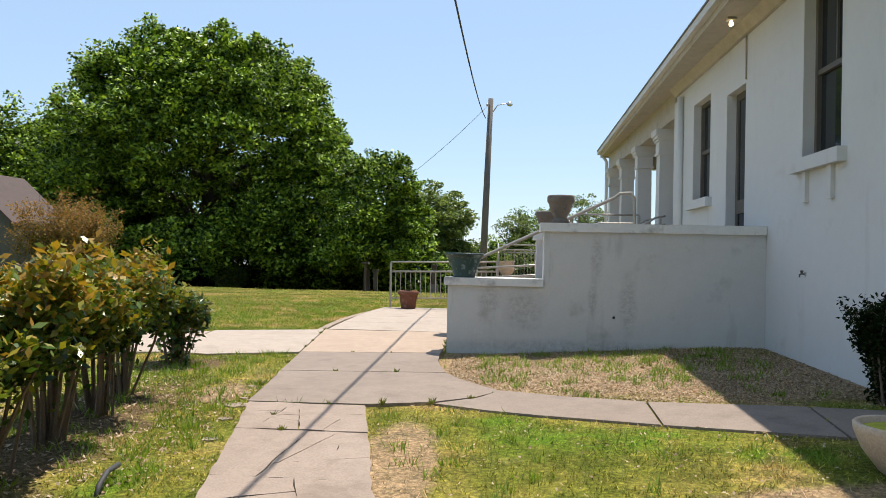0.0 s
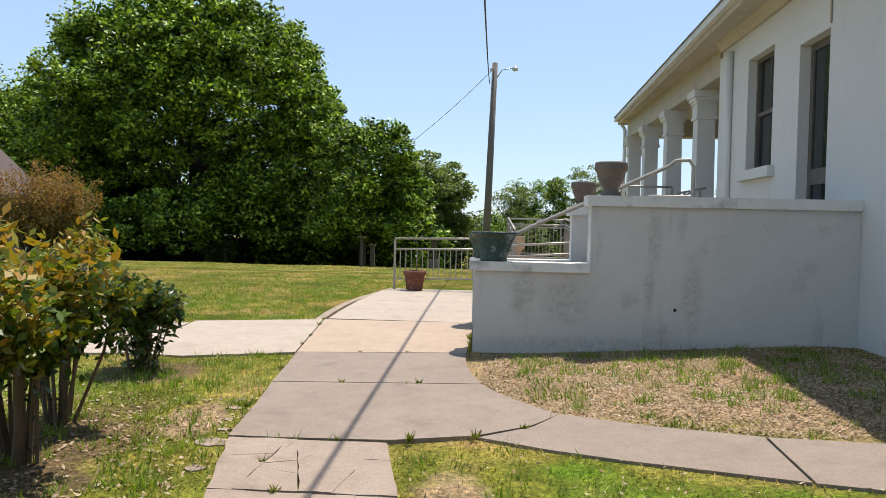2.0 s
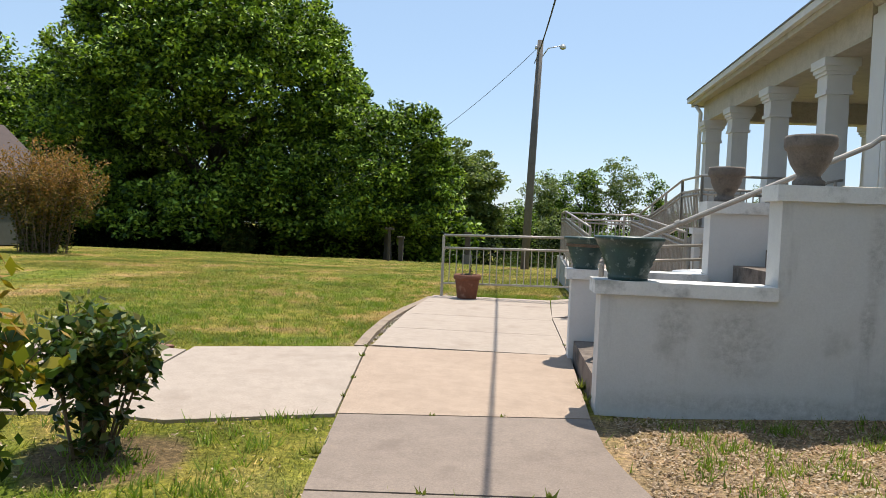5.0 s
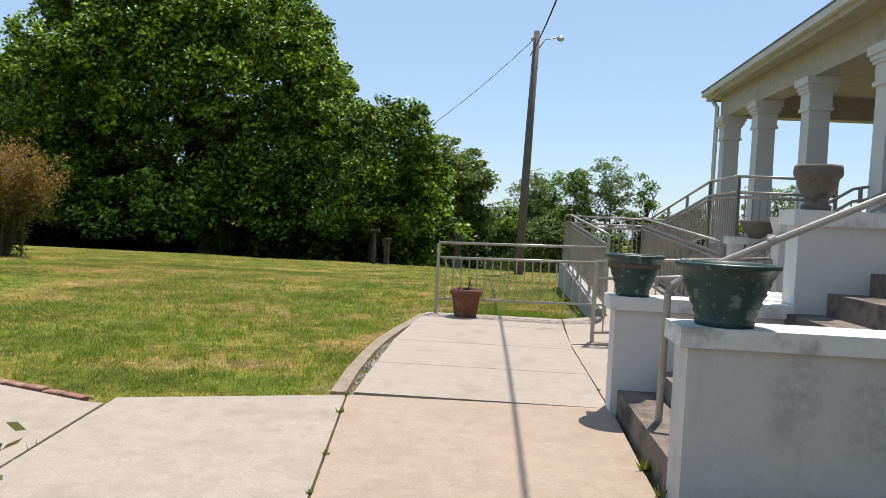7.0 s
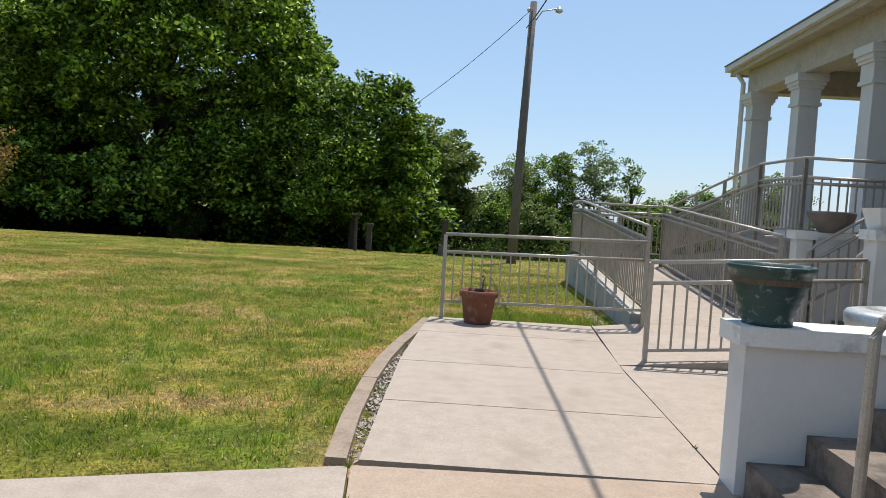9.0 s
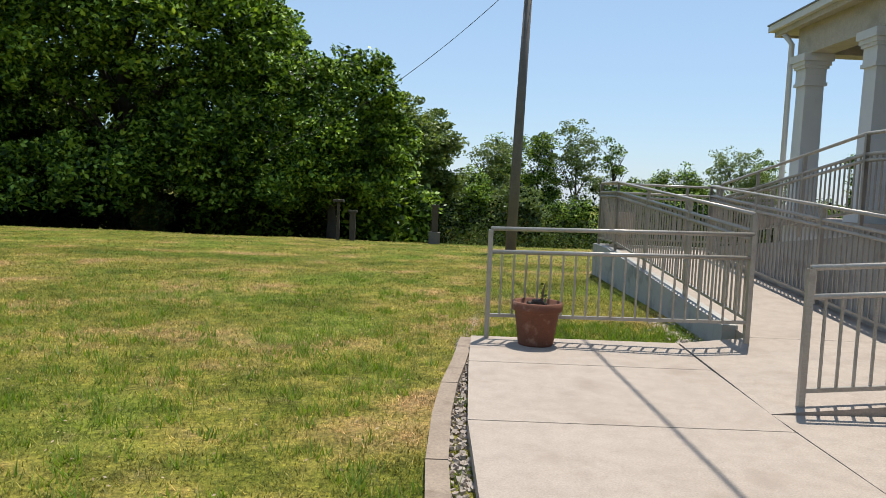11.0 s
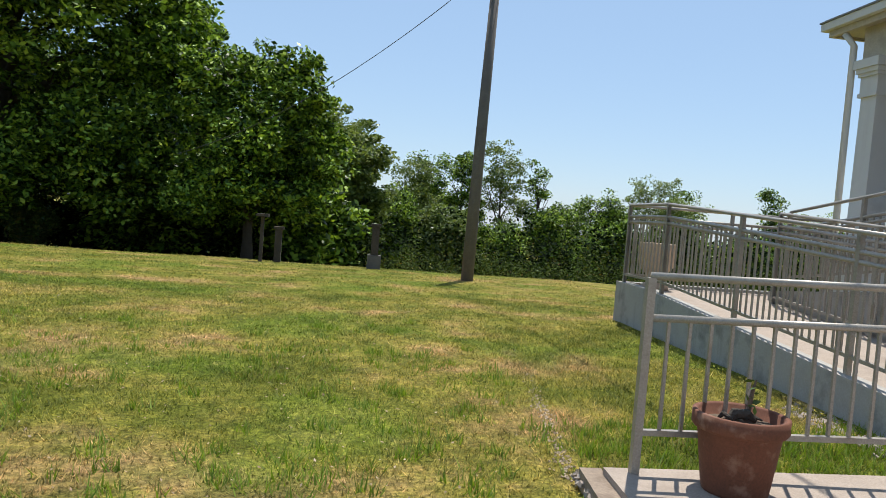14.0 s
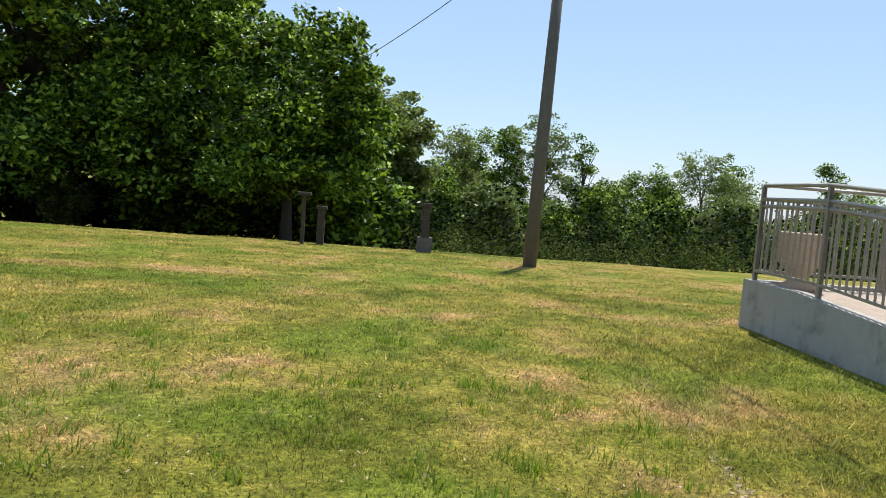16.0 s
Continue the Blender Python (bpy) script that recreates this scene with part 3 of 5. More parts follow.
tagged(smooth(finish("trim", tube(bmesh.new(), [(FACE - 0.04, 25.02, 0.1), (FACE - 0.04, 25.02, 4.3), (FACE - 0.15, 25.1, 4.5)], 0.05, 12), M_PAINT)), "white painted corner downpipe", "downpipe", kind="structure")

# porch floor and its base
tagged(finish("floor", box(bmesh.new(), FACE - 0.1, 14, 15.95, 25.2, PORCH - 0.14, PORCH), M_CONC_NEW, bevel=0.01), "painted concrete porch floor", "floor", kind="structure")
tagged(finish("wall_base", box(bmesh.new(), FACE, 14, 15.96, 25.1, -0.5, PORCH - 0.142), M_PAINT), "white painted porch base", "wall", kind="structure")

# roof: fascia, gutter, soffit, frieze, sheeting
EY, EZ = 25.5, 4.74
NEAR, FAR = -12.0, EY


def eave_x(y):
    return 3.35 + 0.0285 * (y - 11.8)


def along_eave(bm, i0, i1, z0, z1, out=0.0):
    """A strip between two distances in from the eave line."""
    a, b, ya, yb = eave_x(NEAR), eave_x(FAR), NEAR, FAR + out
    return hexa(bm, [(a + i0, ya, z0), (a + i1, ya, z0), (b + i1, yb, z0), (b + i0, yb, z0), (a + i0, ya, z1), (a + i1, ya, z1), (b + i1, yb, z1), (b + i0, yb, z1)])


CX = eave_x(EY)
tagged(finish("ceiling", along_eave(bmesh.new(), 0.12, 10.3, 4.54, 4.58, -0.12), M_CREAM), "cream painted soffit and porch ceiling", "ceiling", kind="structure")
bm = along_eave(bmesh.new(), 0.06, 0.12, 4.5, 4.66, -0.06)
box(bm, CX + 0.12, 14, EY - 0.12, EY - 0.06, 4.5, 4.66)
tagged(finish("trim", bm, M_CREAM, bevel=0.008), "cream painted fascia board", "trim", kind="structure")
bm = along_eave(bmesh.new(), -0.03, 0.06, 4.6, EZ - 0.025, 0.03)
box(bm, CX + 0.06, 14, EY - 0.06, EY + 0.03, 4.6, EZ - 0.025)
tagged(finish("trim", bm, M_PAINT, bevel=0.015), "white box gutter along the eave", "gutter", kind="structure")
bm = along_eave(bmesh.new(), -0.05, 0.3, EZ - 0.022, EZ, 0.05)
box(bm, CX + 0.3, 14, EY - 0.3, EY + 0.05, EZ - 0.022, EZ)
tagged(finish("trim", bm, M_ROOF), "dark metal drip edge of the roof", "trim", kind="structure")
bm = hexa(bmesh.new(), [(FACE - 0.06, NEAR, 4.4), (FACE - 0.003, NEAR, 4.4), (FACE - 0.003, 15.9, 4.4), (FACE - 0.06, 15.9, 4.4), (FACE - 0.16, NEAR, 4.54), (FACE - 0.003, NEAR, 4.54), (FACE - 0.003, 15.9, 4.54), (FACE - 0.16, 15.9, 4.54)])
tagged(finish("trim", bm, M_CREAM), "cream bed moulding under the eave", "moulding", kind="structure")
a0, b0 = eave_x(NEAR), CX
tagged(finish("roof", hexa(bmesh.new(), [(a0, NEAR, EZ), (9, NEAR, EZ + 1.6), (9, 20, EZ + 1.6), (b0, EY, EZ), (a0, NEAR, EZ + 0.03), (9, NEAR, EZ + 1.63), (9, 20, EZ + 1.63), (b0, EY, EZ + 0.03)]), M_ROOF), "low-pitched grey roof", "roof", kind="structure")
tagged(finish("roof", hexa(bmesh.new(), [(b0, EY, EZ), (9, 20, EZ + 1.6), (14, 20, EZ + 1.6), (14, EY, EZ), (b0, EY, EZ + 0.03), (9, 20, EZ + 1.63), (14, 20, EZ + 1.63), (14, EY, EZ + 0.03)]), M_ROOF), "low-pitched grey roof", "roof", kind="structure")
bm = bmesh.new()
box(bm, FACE, FACE + 0.4, 16.1, 24.85, 4.04, 4.54)
box(bm, FACE + 0.4, 14, 24.45, 24.85, 4.04, 4.54)
tagged(finish("trim", bm, M_CREAM, bevel=0.01), "cream painted porch beam", "beam", kind="structure")


def porch_column(x, y):
    c = thing("porch_column", "square white porch column with stepped capital", "column", "porch columns", (x, y, PORCH))
    h = 4.04 - PORCH
    bm = bmesh.new()
    a, b = 0.18, 0.165
    hexa(bm, [(-a, -a, 0.22), (a, -a, 0.22), (a, a, 0.22), (-a, a, 0.22), (-b, -b, h - 0.55), (b, -b, h - 0.55), (b, b, h - 0.55), (-b, b, h - 0.55)])
    part("shaft", bm, M_PAINT, c, "", 0.012)
    part("base", box(bmesh.new(), -0.25, 0.25, -0.25, 0.25, 0, 0.22), M_PAINT, c, "", 0.015)
    bm = bmesh.new()
    for s, z0, z1 in ((0.205, h - 0.55, h - 0.49), (0.185, h - 0.49, h - 0.25), (0.215, h - 0.25, h - 0.2), (0.24, h - 0.2, h - 0.13), (0.27, h - 0.13, h)):
        box(bm, -s, s, -s, s, z0, z1)
    part("capital", bm, M_PAINT, c, "", 0.01)
    return c


first_column = porch_column(FACE + 0.17, 17.6)
for y in (20.08, 22.48, 24.64):
    copy_thing(first_column, pose(FACE + 0.17, y, PORCH))
for x in (8.0, 11.5):
    copy_thing(first_column, pose(x, 24.62, PORCH))

# ---- entrance stair ----
CH_Y0, CH_Y1 = 10.95, 11.22


def cheek(y0, y1, label, wall_paint, low=0.92, x0=-0.12, high=1.665):
    c = thing("cheek_wall", label, "wall", "stair cheek walls")
    part("low_wall", box(bmesh.new(), x0, 1.14, y0, y1, -0.3, low - 0.1), wall_paint, c, "", 0.015)
    part("high_wall", box(bmesh.new(), 1.14, FACE - 0.003, y0, y1, -0.3, high - 0.115), wall_paint, c, "", 0.015)
    part("low_coping", box(bmesh.new(), x0 - 0.05, 1.136, y0 - 0.04, y1 + 0.04, low - 0.1, low), M_COPING, c, "chipped white coping", 0.015)
    part("high_coping", box(bmesh.new(), 1.09, FACE - 0.005, y0 - 0.04, y1 + 0.04, high - 0.115, high), M_COPING, c, "stained white coping", 0.015)
    return c


cheek(CH_Y0, CH_Y1, "stained white stucco stair cheek wall, stepped", M_STUCCO)
cheek(12.86, 13.09, "white stucco stair cheek wall, stepped", M_PAINT, 0.88, -0.17, 1.6)


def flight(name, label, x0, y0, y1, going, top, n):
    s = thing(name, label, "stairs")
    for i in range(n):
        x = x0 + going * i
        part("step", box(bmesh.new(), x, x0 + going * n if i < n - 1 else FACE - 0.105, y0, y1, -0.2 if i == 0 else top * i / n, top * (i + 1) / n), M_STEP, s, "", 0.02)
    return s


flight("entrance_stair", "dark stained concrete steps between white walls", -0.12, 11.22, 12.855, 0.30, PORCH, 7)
flight("side_stair", "stained concrete steps up to the porch", 2.42, 16.5, 17.75, 0.225, PORCH, 7)

# side stair pillars and walls
for x0, x1, y0, y1, top in ((2.24, 2.56, 16.2, 16.48, 1.41), (2.19, 2.41, 17.82, 18.04, 1.35)):
    p = thing("stair_pillar", "white stucco stair pillar with flat cap", "pillar", "side stair pillars")
    part("shaft", box(bmesh.new(), x0 + 0.02, x1 - 0.02, y0 + 0.02, y1 - 0.02, -0.2, top - 0.1), M_PAINT, p, "", 0.01)
    part("cap", box(bmesh.new(), x0 - 0.02, x1 + 0.02, y0 - 0.02, y1 + 0.02, top - 0.1, top), M_COPING, p, "", 0.015)
    part("cheek", box(bmesh.new(), x1 + 0.022, FACE - 0.11, y0 + 0.03, y1 - 0.03, -0.2, top - 0.08), M_PAINT, p, "", 0.01)
    part("cheek_coping", box(bmesh.new(), x1 + 0.022, FACE - 0.11, y0, y1, top - 0.078, top - 0.01), M_COPING, p, "", 0.012)

# ---- ramp ----
R0, R1, RZ0, RZ1 = 18.2, 23.8, 0.1, 0.47


def ramp_z(y):
    return RZ0 + (RZ1 - RZ0) * max(0, min(1, (y - R0) / (R1 - R0)))


def flight2_z(y):
    return RZ1 + (PORCH - RZ1) * max(0, min(1, (24.3 - y) / (24.3 - 19.6)))


ramp = thing("ramp", "grey concrete wheelchair ramp with turning landing", "ramp")
bm = bmesh.new()
hexa(bm, [(0.62, R0, -0.3), (2.2, R0, -0.3), (2.2, R1, -0.3), (0.62, R1, -0.3), (0.62, R0, RZ0), (2.2, R0, RZ0), (2.2, R1, RZ1), (0.62, R1, RZ1)])
part("lower_flight", bm, M_CONC_NEW, ramp)
part("landing", box(bmesh.new(), 0.62, 3.75, R1 + 0.003, 24.7, -0.5, RZ1), M_CONC_NEW, ramp)
bm = bmesh.new()
hexa(bm, [(2.36, 18.1, -0.3), (3.75, 18.1, -0.3), (3.75, R1, -0.3), (2.36, R1, -0.3), (2.36, 18.1, PORCH), (3.75, 18.1, PORCH), (3.75, R1, flight2_z(R1)), (2.36, R1, flight2_z(R1))])
part("upper_flight", bm, M_CONC_NEW, ramp)
bm = bmesh.new()
hexa(bm, [(0.48, 18.5, -0.3), (0.64, 18.5, -0.3), (0.64, R1, -0.5), (0.48, R1, -0.5), (0.48, 18.5, 0.16), (0.64, 18.5, 0.16), (0.64, R1, RZ1 + 0.04), (0.48, R1, RZ1 + 0.04)])
box(bm, 0.48, 0.64, R1, 24.88, -0.6, RZ1 + 0.04)
box(bm, 0.64, 3.75, 24.7, 24.88, -0.6, RZ1 + 0.04)
part("side_wall", bm, M_CONC_GREY, ramp, "stained grey concrete side wall")
bm = bmesh.new()
hexa(bm, [(2.2, 18.1, -0.3), (2.36, 18.1, -0.3), (2.36, R1, -0.3), (2.2, R1, -0.3), (2.2, 18.1, PORCH + 0.05), (2.36, 18.1, PORCH + 0.05), (2.36, R1, flight2_z(R1) + 0.05), (2.2, R1, flight2_z(R1) + 0.05)])
part("middle_wall", bm, M_CONC_GREY, ramp)


# ---- railings ----
def railing(label, pts, rails=(1.07, 0.85), bottom=0.2, spacing=0.105, posts=None, pickets=True, group="ramp railings", post_h=1.07):
    """A metal guard along floor points: posts, top rails, bottom rail and pickets."""
    g = thing("railing", label, "railing", group)
    pts = [Vector(p) for p in pts]
    for h in rails:
        bm = bmesh.new()
        for a, b in zip(pts, pts[1:]):
            tube(bm, [a + Vector((0, 0, h - 0.021)), b + Vector((0, 0, h - 0.021))], 0.021, 10)
        smooth(part("top_rail" if h == rails[0] else "middle_rail", bm, M_RAIL, g))
    if pickets:
        bm = bmesh.new()
        for a, b in zip(pts, pts[1:]):
            beam(bm, a + Vector((0, 0, bottom)), b + Vector((0, 0, bottom)), 0.035, 0.03)
        part("bottom_rail", bm, M_RAIL, g)
    bar = bpy.data.meshes.new("picket")
    bm = box(bmesh.new(), -0.0085, 0.0085, -0.0085, 0.0085, bottom, rails[1] - 0.03 if len(rails) > 1 else rails[0] - 0.03)
    bm.to_mesh(bar)
    bm.free()
    bar.materials.append(M_RAIL)
    pm = bpy.data.meshes.new("post")
    bm = box(bmesh.new(), -0.022, 0.022, -0.022, 0.022, 0.0, post_h - 0.03)
    bm.to_mesh(pm)
    bm.free()
    pm.materials.append(M_RAIL)
    for a, b in zip(pts, pts[1:]):
        length = (b - a).length
        n = max(1, round(length / (posts or 1.6)))
        for k in range(n + 1):
            shared("post", pm, g, a.lerp(b, k / n))
        if pickets:
            m = max(2, round(length / spacing))
            for k in range(1, m):
                if abs((k / m * n) - round(k / m * n)) * length / n > 0.04:
                    shared("picket", bar, g, a.lerp(b, k / m))
    return g


railing("taupe painted metal guard railing at the walkway end", [(-1.91, 18.18, 0.0), (0.53, 18.03, 0.05)], posts=3, spacing=0.118, bottom=0.22)
railing("short taupe metal railing beside the side stair", [(0.12, 16.12, -0.02), (2.16, 16.18, 0.12)], posts=3, spacing=0.12, rails=(1.02, 0.82), bottom=0.15, post_h=1.02)
railing("taupe metal ramp railing with pickets on the side wall", [(0.56, 18.12, 0.13), (0.56, 23.5, RZ1 + 0.0), (0.56, 24.78, RZ1 - 0.01), (3.7, 24.78, RZ1 - 0.01)], rails=(1.18, 1.02, 0.94), post_h=1.18, bottom=0.16)
railing("taupe metal middle ramp railing with pickets", [(2.12, 18.06, 0.1), (2.12, 23.55, RZ1 - 0.01), (2.4, 24.0, RZ1)], rails=(1.19, 1.03, 0.95), bottom=0.08, post_h=1.19)
railing("taupe metal guard of the upper ramp", [(3.7, 18.1, PORCH), (2.35, 18.1, PORCH), (2.35, 19.5, PORCH), (2.35, 23.7, flight2_z(23.7) + 0.04)], rails=(1.09, 0.86, 0.79), post_h=1.09)
for y in (16.62, 17.7):
    g = thing("stair_handrail", "pair of sloping taupe pipe handrails beside the steps", "handrail", "stair handrails")
    for name, lift in (("top_rail", 0.0), ("middle_rail", -0.17)):
        pts = [(2.28, y, 1.02 + lift), (2.3, y, 1.13 + lift), (2.38, y, 1.2 + lift), (3.75, y, 2.08 + lift), (3.95, y, 2.12 + lift)]
        smooth(part(name, tube(bmesh.new(), pts, 0.021, 10), M_RAIL, g))
    for x, z0, z1 in ((2.3, 0.1, 1.12), (3.85, PORCH, 2.1)):
        part("post", box(bmesh.new(), x - 0.021, x + 0.021, y - 0.021, y + 0.021, z0, z1), M_RAIL, g)
    if y > 17:
        part("bottom_rail", beam(bmesh.new(), (2.3, y, 0.5), (3.85, y, PORCH + 0.33), 0.03, 0.03), M_RAIL, g)
        for k in range(1, 14):
            x = 2.3 + 1.55 * k / 14
            part("picket", box(bmesh.new(), x - 0.0085, x + 0.0085, y - 0.0085, y + 0.0085, 0.5 + 0.632 * (x - 2.3), 1.0 + 0.61 * (x - 2.3)), M_RAIL, g)
h = thing("handrail", "bent taupe pipe handrail on the entrance steps", "handrail", "stair handrails")
part("pipe", tube(bmesh.new(), [(0.0, 12.0, 0.15), (0.01, 12.0, 0.98), (0.04, 12.0, 1.05), (0.12, 12.0, 1.11), (2.2, 12.0, 2.09), (2.28, 12.0, 2.155), (2.44, 12.0, 2.165), (2.49, 12.0, 2.09), (2.5, 12.0, PORCH)], 0.024, 10), M_RAIL, h)
part("collar", tube(bmesh.new(), [(0.62, 12.0, 1.355), (0.66, 12.0, 1.375)], 0.03, 10), M_RAIL, h)
part("lower_pipe", tube(bmesh.new(), [(1.5, 12.0, 1.52), (2.0, 12.0, 1.72), (2.49, 12.0, 1.72)], 0.018, 10), M_RAIL, h)


# ---- pots ----
def pot_thing(name, label, profile, material, loc, group="", soil=None, category="plant pot"):
    p = thing(name, label, category, group, loc)
    part("body", lathe(bmesh.new(), profile, 36), material, p)
    smooth(p.children[0])
    if soil:
        part("soil", lathe(bmesh.new(), [(soil[0], soil[1] - 0.03), (soil[0], soil[1]), (soil[0] * 0.4, soil[1] + 0.012)], 24), M_SOIL, p, "dry dark soil")
    return p


GREEN = [(0.12, 0.0), (0.135, 0.0), (0.138, 0.03), (0.132, 0.04), (0.15, 0.075), (0.145, 0.085), (0.168, 0.125), (0.163, 0.135), (0.186, 0.175), (0.181, 0.185), (0.203, 0.225), (0.199, 0.235), (0.222, 0.27), (0.226, 0.29), (0.24, 0.298), (0.242, 0.318), (0.236, 0.326), (0.222, 0.322), (0.212, 0.28), (0.19, 0.24)]
URN = [(0.10, 0.0), (0.108, 0.0), (0.11, 0.035), (0.085, 0.05), (0.078, 0.07), (0.10, 0.10), (0.128, 0.14), (0.148, 0.19), (0.152, 0.225), (0.170, 0.24), (0.178, 0.26), (0.176, 0.31), (0.168, 0.325), (0.15, 0.322), (0.14, 0.27)]
pot_thing("flower_pot", "dark green glazed ribbed pot on the low wall", [(r * 1.08, z) for r, z in GREEN], M_GLAZE, (0.09, 11.085, 0.92), "green pots", (0.21, 0.25))
pot_thing("flower_pot", "dark green glazed ribbed pot on the far low wall", [(r * 0.93, z * 0.98) for r, z in GREEN], M_GLAZE, (-0.03, 12.97, 0.88), "green pots", (0.2, 0.25))
pot_thing("stone_urn", "weathered grey-brown stone urn on the coping", [(r * 1.02, z * 1.14) for r, z in URN], M_URN, (1.36, 11.085, 1.665), "stone urns", (0.14, 0.31), "urn")
pot_thing("stone_urn", "weathered grey-brown stone urn on the far coping", [(r * 0.97, z * 1.05) for r, z in URN], M_URN, (1.3, 12.97, 1.6), "stone urns", (0.14, 0.27), "urn")
TC = [(0.15, 0.0), (0.158, 0.0), (0.165, 0.02), (0.205, 0.31), (0.21, 0.315), (0.225, 0.32), (0.235, 0.335), (0.235, 0.40), (0.22, 0.405), (0.205, 0.395), (0.19, 0.33)]
pot_thing("terracotta_pot", "terracotta pot with a dry broken plant", TC, M_CLAY, (-1.465, 17.96, 0.0), "", (0.19, 0.345))
TAN = [(0.19, 0.0), (0.19, 0.05), (0.12, 0.09), (0.11, 0.16), (0.13, 0.2), (0.22, 0.3), (0.235, 0.32), (0.24, 0.62), (0.25, 0.64), (0.22, 0.64), (0.2, 0.56)]
pot_thing("stone_planter", "tan fluted stone planter on the ramp landing", TAN, M_URN_TAN, (0.83, 24.35, RZ1), "", (0.2, 0.56), "planter")


# ---- trees and shrubs ----
rng = np.random.default_rng(7)


def leaf_mesh(name, centres, size, material, stretch=1.8, droop=0.45):
    """Many small diamond leaves, each turned its own way."""
    n = len(centres)
    c = np.asarray(centres, dtype=np.float64)
    face = rng.normal(size=(n, 3))
    face[:, 2] = np.abs(face[:, 2]) + droop
    a = np.cross(face, rng.normal(size=(n, 3)))
    a /= np.linalg.norm(a, axis=1)[:, None]
    b = np.cross(a, face)
    b /= np.linalg.norm(b, axis=1)[:, None]
    s = size * rng.uniform(0.6, 1.3, n)[:, None]
    v = np.empty((n, 4, 3))
    v[:, 0], v[:, 1], v[:, 2], v[:, 3] = c - a * s * stretch / 2, c + b * s / 2, c + a * s * stretch / 2, c - b * s / 2
    me = bpy.data.meshes.new(name)
    me.vertices.add(n * 4)
    me.vertices.foreach_set("co", v.reshape(-1))
    me.loops.add(n * 4)
    me.loops.foreach_set("vertex_index", np.arange(n * 4, dtype=np.int32))
    me.polygons.add(n)
    me.polygons.foreach_set("loop_start", np.arange(0, n * 4, 4, dtype=np.int32))
    me.update(calc_edges=True)
    me.materials.append(material)
    return me


def in_ball(n):
    d = rng.normal(size=(n, 3))
    d /= np.linalg.norm(d, axis=1)[:, None]
    return d * (rng.random(n)[:, None] ** (1 / 3))


def crown_points(lobes, clumps, per, clump_r, hollow=0.45):
    """Leaf places in clumps, thicker towards the outside of some lobes (centre, radii)."""
    vol = np.array([r[0] * r[1] * r[2] for _, r in lobes]) ** 0.75
    out = []
    for (c, r), share in zip(lobes, vol / vol.sum()):
        k = max(3, int(clumps * share))
        d = rng.normal(size=(k, 3))
        d /= np.linalg.norm(d, axis=1)[:, None]
        rad = hollow + (1 - hollow) * rng.random(k) ** 0.55
        rad *= 1 + 0.055 * rng.normal(size=k)
        cc = np.array(c) + d * rad[:, None] * np.array(r)
        size = clump_r * rng.uniform(0.55, 1.35, k)
        pts = in_ball(k * per).reshape(k, per, 3) * size[:, None, None] * np.array([1.15, 1.15, 0.7])
        out.append((cc[:, None, :] + pts).reshape(-1, 3))
    return np.concatenate(out)


def branchy(bm, base, height, radius, spread, limbs, seed, first=0.25):
    r = random.Random(seed)
    b = Vector(base)
    lean = Vector((r.uniform(-0.4, 0.4), r.uniform(-0.3, 0.3), 0))
    trunk = [b + Vector((0, 0, -0.3)), b + Vector((0, 0, height * 0.1)) + lean * 0.1, b + Vector((0, 0, height * 0.35)) + lean * 0.5, b + Vector((0, 0, height * 0.6)) + lean, b + Vector((0, 0, height * 0.82)) + lean * 1.3]
    tube(bm, trunk, [radius * 1.35, radius, radius * 0.8, radius * 0.45, radius * 0.12], 9)
    for i in range(limbs):
        k = first + (0.7 - first) * i / limbs
        p = b + Vector((0, 0, height * k)) + lean * min(1, k * 1.6)
        a = i * 2.4 + r.uniform(-0.5, 0.5)
        out = Vector((math.cos(a), math.sin(a), 0)) * spread * r.uniform(0.55, 0.95)
        rise = height * r.uniform(0.12, 0.3)
        q = p + out * 0.4 + Vector((0, 0, rise * 0.55))
        t = p + out + Vector((0, 0, rise))
        tube(bm, [p, q, t], [radius * 0.42, radius * 0.27, radius * 0.06], 6)
        for s in (-1, 1):
            w = q + Vector((-out.y, out.x, 0)) * 0.32 * s + out * 0.3 + Vector((0, 0, rise * r.uniform(0.2, 0.6)))
            tube(bm, [q, (q + w) / 2 + Vector((0, 0, 0.2)), w], [radius * 0.2, radius * 0.13, radius * 0.03], 5)


def tree(name, label, base, height, spread, lobes, clumps, per, clump_r, leaf, material, limbs=9, radius=0.2, seed=1, hollow=0.45, group="", first=0.25):
    t = thing(name, label, "tree", group)
    bm = bmesh.new()
    branchy(bm, base, height, radius, spread, limbs, seed, first)
    smooth(part("trunk", bm, M_BARK_POST_SHADE, t))
    crown = new("crown", leaf_mesh("crown", crown_points(lobes, clumps, per, clump_r, hollow), leaf, material))
    crown.parent = t
    return t


